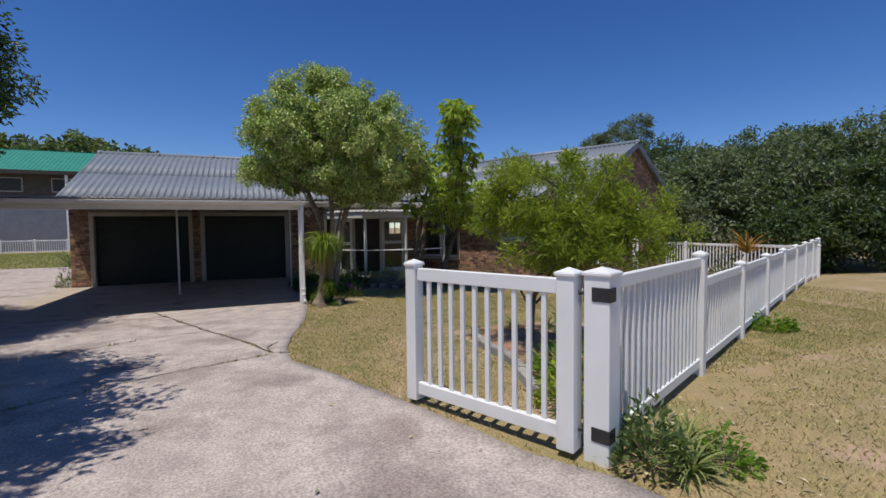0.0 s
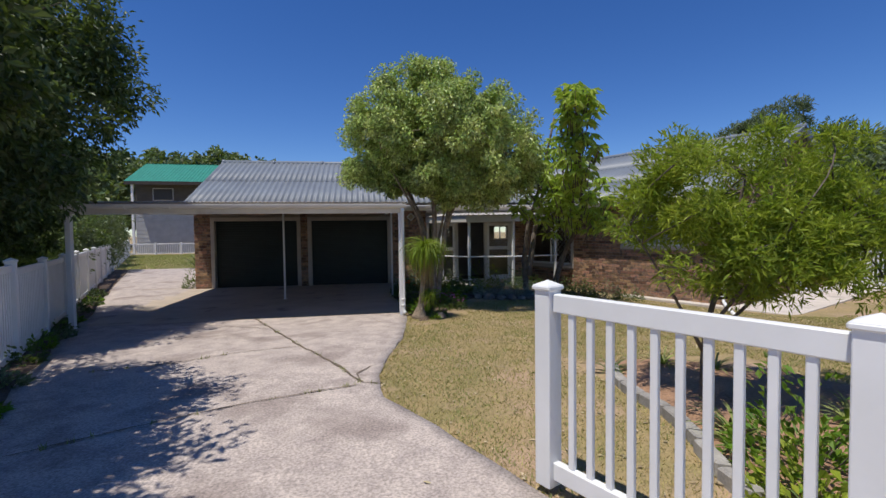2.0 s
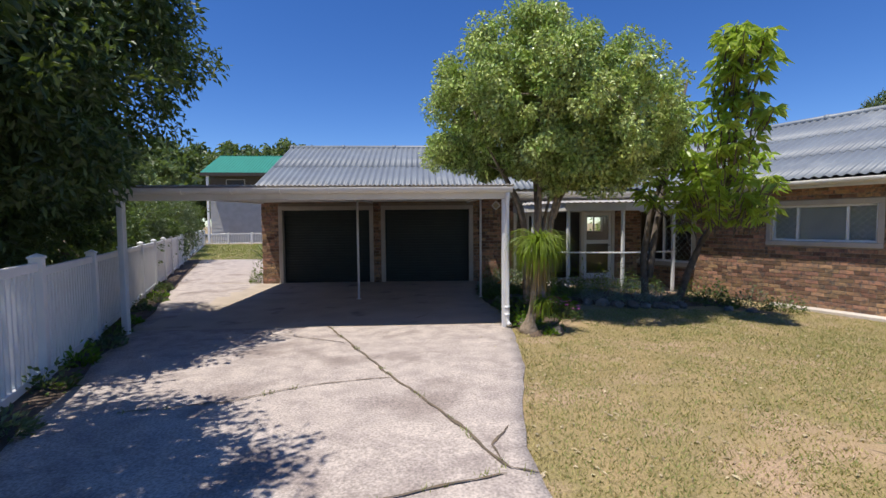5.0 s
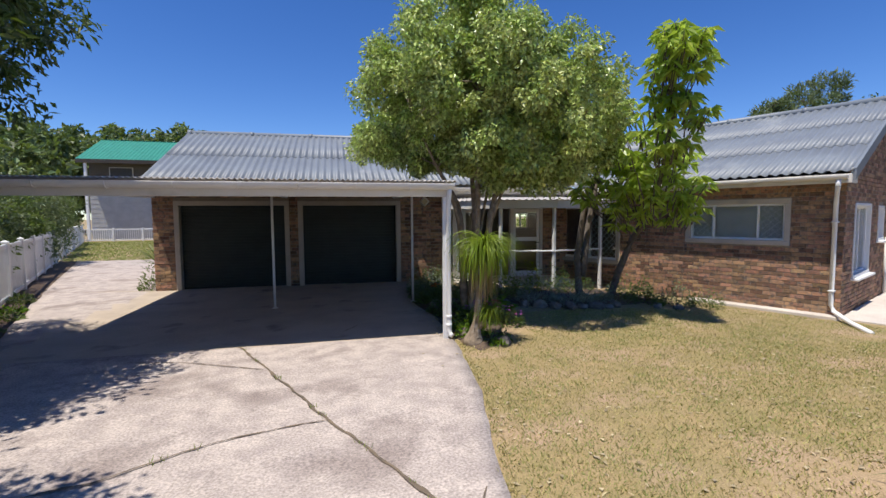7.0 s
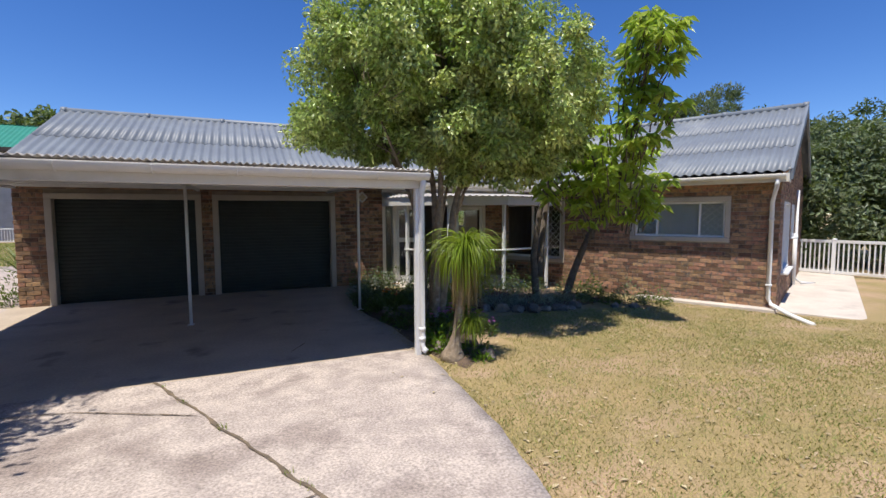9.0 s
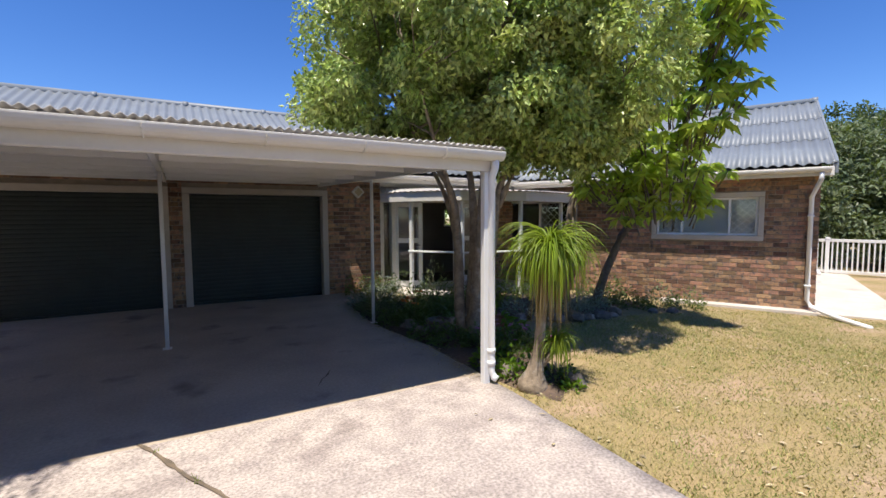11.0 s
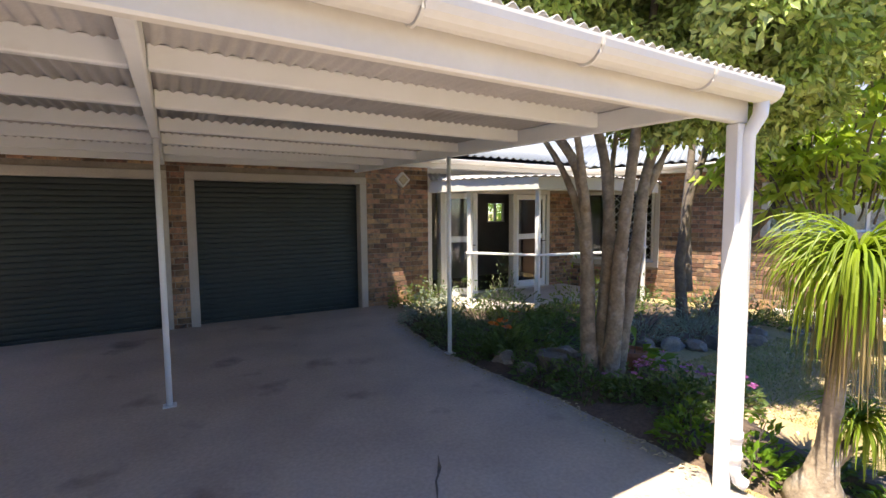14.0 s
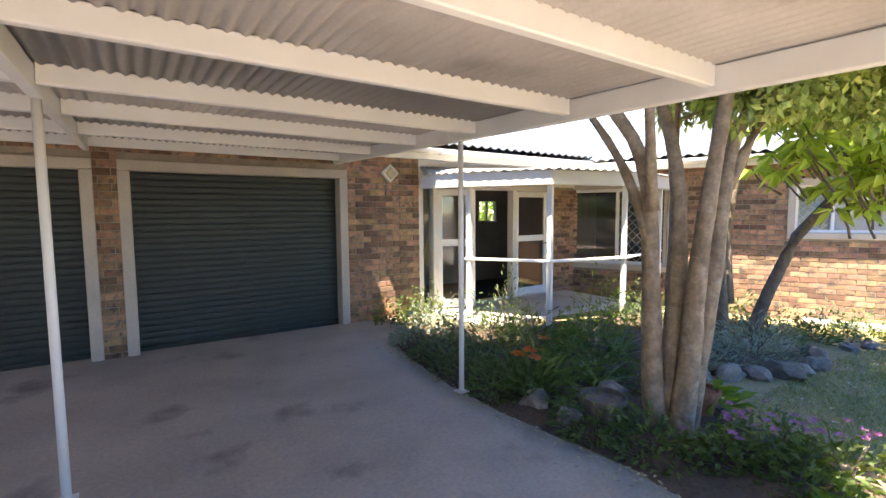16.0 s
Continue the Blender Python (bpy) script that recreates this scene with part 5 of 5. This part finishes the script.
def build_beds():
    # soil of the beds
    def patch(name, outline, mat, label, up):
        n = len(outline)
        cx, cy = sum(p[0] for p in outline) / n, sum(p[1] for p in outline) / n
        g = Mesh()
        pts = []
        for k in range(7):
            f = k / 6
            for i in range(n):
                x, y = cx + (outline[i][0] - cx) * f, cy + (outline[i][1] - cy) * f
                if 0 < k < 6:
                    x, y = x + R.uniform(-.05, .05), y + R.uniform(-.05, .05)
                pts.append((x, y, gz(x, y) + up * (1 if k < 6 else -0.6) + (R.uniform(0, 0.025) if k < 6 else 0)))
        fs = [(k * n + i, k * n + (i + 1) % n, (k + 1) * n + (i + 1) % n, (k + 1) * n + i) for k in range(6) for i in range(n)]
        g.add(pts, fs)
        tagged(g.make(name, mat, smooth=True), label, "soil", kind="structure")
    patch("bed_soil", [(1.72, 11.3), (1.75, 12.4), (1.69, 13.0), (1.63, 13.6), (1.62, 14.2), (1.69, 15.2), (1.83, 15.8), (2.6, 16.35), (3.3, 16.2), (3.8, 15.5), (5.2, 15.3), (6.6, 15.3), (7.4, 14.5), (7.6, 13.6), (6.0, 12.9), (5.2, 12.65), (4.4, 12.7), (3.7, 13.1), (3.2, 12.7), (2.9, 12.0), (2.5, 11.2), (2.2, 10.5), (1.9, 10.25), (1.74, 10.7)], M_SOIL, "dark mulched soil of the planted bed", 0.03)
    patch("bare_soil", [(3.0, 4.2), (3.15, 4.75), (3.35, 5.2), (3.38, 5.9), (3.5, 6.5), (3.8, 7.0), (4.4, 7.0), (5.4, 6.2), (5.8, 5.2), (5.0, 4.5), (4.0, 4.0)], M_BARE, "reddish bare soil of the shrub bed", 0.03)
    # edging blocks of the shrub bed
    line = [(3.6, 6.6), (3.45, 6.32), (3.37, 6.02), (3.34, 5.7), (3.35, 5.38), (3.3, 5.08), (3.2, 4.8), (3.05, 4.45), (3.02, 4.15)]
    for a, b in zip(line, line[1:]):
        d = math.degrees(math.atan2(b[1] - a[1], b[0] - a[0]))
        l = math.dist(a, b) * 0.47
        m = pose((a[0] + b[0]) / 2, (a[1] + b[1]) / 2, gz(*a) - 0.02, R.uniform(-4, 4), R.uniform(-3, 3), d + R.uniform(-5, 5))
        tagged(Mesh().box(-l, -0.05, 0, l, 0.05, 0.11, None, 0.012).make("edging_block", M_KERB, m=m), "grey concrete edging block beside the shrub bed", "edging", "edging blocks round the bed")
    # stones of the planted bed
    st = [(3.7, 13.0), (3.95, 12.85), (4.2, 12.7), (4.45, 12.6), (4.7, 12.55), (4.95, 12.5), (5.2, 12.55), (5.45, 12.65), (2.0, 13.45), (2.15, 13.25), (2.35, 13.35), (2.6, 13.2), (2.0, 13.1), (1.95, 11.2), (2.35, 10.6), (6.4, 12.6), (6.8, 12.5), (3.4, 13.3), (3.2, 13.6)]
    for i, (x, y) in enumerate(st):
        rock("bed_stone", "rough grey-brown stone edging the planted bed", x, y, R.uniform(0.10, 0.155), 100 + i, group="stones round the bed")

    def pot(name, label, x, y, r, h, mat):
        g = Mesh()
        prof = [(0.62, 0), (0.68, 0.02), (0.9, 0.75), (0.94, 0.8), (1.0, 0.82), (1.0, 1.0), (0.9, 1.0), (0.86, 0.84), (0.5, 0.8)]
        n = 18
        pts = [(r * p * math.cos(2 * math.pi * i / n), r * p * math.sin(2 * math.pi * i / n), h * q) for p, q in prof for i in range(n)]
        g.add(pts, [(k * n + i, k * n + (i + 1) % n, (k + 1) * n + (i + 1) % n, (k + 1) * n + i) for k in range(len(prof) - 1) for i in range(n)] + [tuple(range((len(prof) - 1) * n, len(prof) * n)), tuple(range(n))[::-1]])
        tagged(g.make(name, mat, m=pose(x, y, gz(x, y) + 0.02)), label, "pot")
    terracotta = material("terracotta", (0.33, 0.14, 0.075), (0.26, 0.11, 0.06), 6, 0.85, 0.3, 40)
    pot("flower_pot", "terracotta pot with broad-leaved plant at the tree foot", 2.93, 12.62, 0.15, 0.2, terracotta)
    pot("flower_pot", "grey stone bowl beside the tree trunk", 2.2, 12.95, 0.17, 0.2, M_STONE)
    clump("pot_plant", "broad green leaves spilling from the terracotta pot", 2.95, 12.62, 0.28, 0.38, 60, (0.17, 0.09), L_BRIGHT, 300, 0.5)
    # plants of the bed: kinds by place
    k = 0
    for x, y, r, h, n, leaf, mat, up in (
            (1.95, 14.4, .34, .42, 420, (.09, .022), L_GREY, .7), (2.1, 14.9, .4, .5, 460, (.08, .03), L_GREY, .6), (2.2, 15.5, .42, .5, 460, (.07, .03), L_SILVER, .6), (2.6, 15.9, .4, .6, 420, (.07, .03), L_SILVER, .7),
            (2.5, 14.5, .45, .5, 480, (.1, .022), L_GREY, .8), (2.9, 15.2, .5, .75, 520, (.07, .02), L_BED, .9), (3.2, 14.6, .5, .55, 480, (.1, .025), L_BED, .7), (3.5, 15.4, .4, .95, 420, (.08, .02), L_GREY, 1.2),
            (3.7, 14.3, .5, .5, 480, (.1, .03), L_BED, .6), (4.3, 14.6, .45, .9, 460, (.08, .02), L_FEATHER, 1.3), (4.9, 14.5, .5, .7, 460, (.08, .025), L_BED, .8), (5.6, 14.6, .5, .6, 460, (.08, .025), L_BED, .7),
            (1.95, 13.85, .3, .35, 360, (.09, .025), L_BED, .6), (2.15, 13.6, .3, .4, 360, (.12, .03), L_BED, .7), (2.6, 13.7, .4, .42, 420, (.1, .03), L_BED, .6), (3.1, 13.9, .45, .45, 420, (.1, .03), L_BED, .6),
            (4.1, 13.3, .42, .5, 640, (.08, .014), L_SILVER, .9), (4.7, 13.0, .42, .48, 640, (.08, .014), L_SILVER, .9), (5.3, 13.1, .4, .45, 600, (.08, .014), L_SILVER, .9), (5.9, 13.3, .4, .4, 420, (.08, .02), L_GREY, .8),
            (6.5, 13.2, .45, .42, 420, (.08, .03), L_BED, .6), (7.1, 13.0, .4, .5, 420, (.07, .03), L_GREY, .8), (7.7, 12.8, .35, .42, 380, (.08, .025), L_BED, .8), (6.9, 14.2, .5, .6, 420, (.09, .03), L_BED, .7),
            (1.98, 12.95, .26, .3, 330, (.07, .03), L_BED, .5), (2.1, 12.5, .3, .32, 380, (.07, .03), L_BED, .5), (2.35, 11.75, .26, .3, 300, (.07, .03), L_BED, .5), (2.0, 11.5, .22, .3, 260, (.07, .035), L_BRIGHT, .6),
            (1.98, 11.05, .2, .34, 240, (.07, .035), L_BRIGHT, .7), (2.25, 10.75, .2, .2, 200, (.07, .03), L_BED, .6), (2.2, 10.5, .08, .13, 70, (.06, .028), L_BRIGHT, .7), (3.1, 13.1, .3, .3, 300, (.07, .03), L_BED, .6)):
        kind = "silvery grey-leaved cushion bush" if mat is L_SILVER else "bright green leafy bed plant" if mat is L_BRIGHT else "green leafy shrub growing in the bed"
        if x < 2.4 and y < 14.5:
            x += 0.04
        clump("bed_plant", kind + " beside the paving", x, y, r, h, n, leaf, mat, 200 + k, up)
        k += 1
    for i, (x, y, r, h) in enumerate(((2.62, 12.0, .32, .34), (2.36, 12.15, .26, .32), (2.8, 11.7, .3, .28))):
        clump("periwinkle_plant", "low leafy plant with pink five-petalled flowers", x, y, r, h, 420, (.07, .03), L_BED, 240 + i, .6, (L_PINK, 11, 0.036))
    clump("orange_lily", "strap-leaved plant with one vivid orange flower", 2.12, 13.6, .14, .5, 50, (.3, .025), L_BED, 250, 1.6, (L_ORANGE, 4, 0.08))
    for i, (x, y) in enumerate(((2.15, 13.75), (2.4, 14.2), (3.0, 14.3), (3.6, 13.8), (2.7, 13.35), (1.98, 14.75))):
        strap_plant("strap_leaf_plant", "arching dark green strap-leaved plant in the bed", x, y, 26, 0.5, 0.028, L_BED, 260 + i, stiff=0.62)
    # by the gate and the street fence
    clump("verge_plant", "bushy green plant with pale daisies at the gate post", 3.02, 2.98, .3, .42, 520, (.09, .03), L_BED, 270, .8, (L_CREAMF, 10, 0.016))
    clump("verge_plant", "trailing yellow-green plant beside the gate post", 3.42, 2.78, .2, .24, 260, (.055, .03), L_BRIGHT, 271, .6)
    for i, (x, y) in enumerate(((3.2, 2.9), (3.35, 3.0), (3.1, 2.75), (3.5, 3.08))):
        strap_plant("grass_clump", "green grassy clump at the foot of the fence", x, y, 60, 0.34, 0.011, L_GRASSG, 275 + i, stiff=0.6)
    clump("fence_plant", "small bright green plant at the fence foot", 7.55, 5.08, .34, .22, 330, (.09, .045), L_BRIGHT, 280, .5)
    clump("gate_plant", "fresh green leafy plant behind the gate", 3.55, 4.35, .42, .85, 620, (.08, .035), L_BRIGHT, 281, .7)
    clump("gate_plant", "fresh green leafy plant behind the gate", 3.15, 4.0, .28, .42, 330, (.08, .035), L_FEATHER, 282, .7)
    for i, (x, y) in enumerate(((3.45, 4.75), (3.6, 5.0), (4.2, 6.6), (3.5, 6.5), (4.6, 6.3), (3.0, 3.75), (4.5, 4.8))):
        strap_plant("strap_leaf_plant", "green strap-leaved plant in the shrub bed", x, y, 34, 0.4, 0.022, L_BED if i % 2 else L_GRASSG, 285 + i, stiff=0.6)
    strap_plant("rust_aloe", "spiky rust-orange leaved plant beyond the fence", 15.0, 10.3, 70, 0.95, 0.06, L_RUST, 295, 0.7, 0.75)
    clump("yard_bush", "grey-green bush beside the white fence", 14.2, 10.4, .7, 1.0, 520, (.14, .04), L_GREY, 296, 1.0)
    clump("yard_bush", "grey-green bush beneath the rust aloe", 15.1, 10.4, .6, .75, 420, (.14, .04), L_GREY, 297, 1.0)
    for i in range(13):
        y = 5.4 + i * 0.95 + R.uniform(-.25, .25)
        x = left_fence_x(y) + R.uniform(0.12, 0.3)
        clump("fence_plant", "low green weeds at the foot of the white fence", x, y, R.uniform(.14, .26), R.uniform(.14, .3), 170, (.08, .035), (L_BED, L_BRIGHT, L_GREY)[i % 3], 310 + i, .7)
    clump("creeper", "straggly plant against the garage corner", -4.32, 17.2, .22, .9, 260, (.09, .03), L_BED, 330, 1.0)
    strap_plant("aloe", "spiky plant beside the garage corner", -4.5, 18.4, 40, 0.8, 0.05, L_GREY, 331, 0.5, 0.8)
    for i, (x, y) in enumerate(((1.95, 16.6), (2.2, 16.45), (2.6, 16.65))):
        clump("bed_plant", "leafy shrub against the brick wall", x + 0.35, y, .24, .55, 260, (.06, .03), L_BED, 340 + i, .9)


def in_drive(x, y):
    return y < 26.4 and (x < lerp_table(RIGHT_EDGE, y) + 0.01 if y < 16.93 else x < -4.15) and x > left_fence_x(max(y, 5)) + 0.34


def build_grass():
    rg = np.random.default_rng(3)

    def field(name, mat, n, box, h, w, keep, label):
        x, y = rg.uniform(box[0], box[1], n), rg.uniform(box[2], box[3], n)
        ok = [i for i in range(n) if keep(x[i], y[i])]
        x, y = x[ok], y[ok]
        m = len(x)
        z = np.array([gz(a, b) for a, b in zip(x, y)]) - 0.008
        a, b = rg.uniform(0, 6.283, m), rg.uniform(0, 6.283, m)
        hh = h * rg.uniform(0.5, 1.3, m)
        ww = w * rg.uniform(0.6, 1.3, m)
        P = np.stack((x, y, z), 1)
        s = np.stack((np.cos(a), np.sin(a), np.zeros(m)), 1) * ww[:, None]
        t = P + np.stack((np.cos(b) * hh * 0.8, np.sin(b) * hh * 0.8, hh), 1)
        V = np.stack((P - s, P + s, t), 1).reshape(-1, 3)
        me = bpy.data.meshes.new(name)
        me.from_pydata(V.tolist(), [], np.arange(3 * m).reshape(m, 3).tolist())
        me.materials.append(mat)
        tagged(new(name, me), label, "grass", kind="stuff")

    def wing_x(x, y):
        q = WING.inverted() @ Vector((x, y, 0))
        return q.x < -0.32 or q.y < -2.05

    def lawn(x, y):
        if in_drive(x, y) or not wing_x(x, y):
            return False
        if 11.0 < y and 1.6 < x < 3.0 + (y > 12.5) * 5:
            return False
        if y > 12.8 and x > 1.5:
            return False
        return (x > 1.0 or y < 4) and not (3.3 < x < 5.4 and 4.2 < y < 6.9)
    field("lawn_grass", L_GRASS, 210000, (1.0, 10.5, 4.0, 13.0), 0.026, 0.005, lawn, "short dry straw-coloured lawn grass")
    field("lawn_grass", L_GRASSG, 85000, (1.0, 10.5, 4.0, 13.0), 0.03, 0.005, lambda x, y: lawn(x, y) and noise.noise((x * 0.9, y * 0.9, 7)) + 0.6 * noise.noise((x * 3.1, y * 3.1, 3)) > -0.04, "greener tufts in the dry lawn")
    field("verge_grass", L_GRASS, 90000, (2.6, 13, 0.0, 8.0), 0.035, 0.006, lambda x, y: y < 3.1 + (x - 2.74) * 0.443 + 0.1 and (not (2.8 < x < 6.6 and y > 2.65 + (x - 2.74) * 0.40) or noise.noise((x * 2.2, y * 2.2, 4)) > -0.15), "dry patchy verge grass outside the fence")
    field("edge_grass", L_GRASS, 9000, (0.9, 2.7, 2.9, 10.8), 0.045, 0.006, lambda x, y: 0 < x - lerp_table(RIGHT_EDGE, y) < 0.1, "ragged grass along the driveway edge")
    field("rear_grass", L_GRASSG, 40000, (-19, -4.2, 26.4, 45.0), 0.06, 0.022, lambda x, y: x > left_fence_x(y) + 0.1, "green grass behind the garage")
    # fallen leaves on lawn, bed edge and drive
    n = 2800
    x, y = rg.uniform(0.9, 9.5, n), rg.uniform(1.5, 12.6, n)
    ok = [i for i in range(n) if wing_x(x[i], y[i]) and (not in_drive(x[i], y[i]) or rg.random() < 0.05)]
    P = np.array([(x[i], y[i], gz(x[i], y[i]) + (0.034 if in_drive(x[i], y[i]) else 0.008)) for i in ok])
    D = rg.normal(size=(len(P), 3)) * np.array((1, 1, 0.12))
    tagged(leaf_mesh("leaf_litter", P, D, 0.05, 0.022, L_LITTER, None, 8, 0.1, 0.5, np.tile(np.array((0, 0, 1.0)), (len(P), 1))), "scattered dry fallen leaves on the lawn", "leaf litter", kind="stuff")
    n = 420
    e = [(lerp_table(RIGHT_EDGE, q) - abs(rg.normal()) * 0.1, q) for q in rg.uniform(11.2, 16.3, n)]
    P = np.array([(a, b, drive_z(a, b) + 0.012) for a, b in e])
    D = rg.normal(size=(n, 3)) * np.array((1, 1, 0.1))
    tagged(leaf_mesh("leaf_litter", P, D, 0.035, 0.018, L_LITTER, None, 9, 0.1, 0.5, np.tile(np.array((0, 0, 1.0)), (n, 1))), "dry leaf litter along the bed edge", "leaf litter", kind="stuff")


garden_trees()
boundary_trees()
neighbour_house()
build_palm()
build_beds()
build_grass()
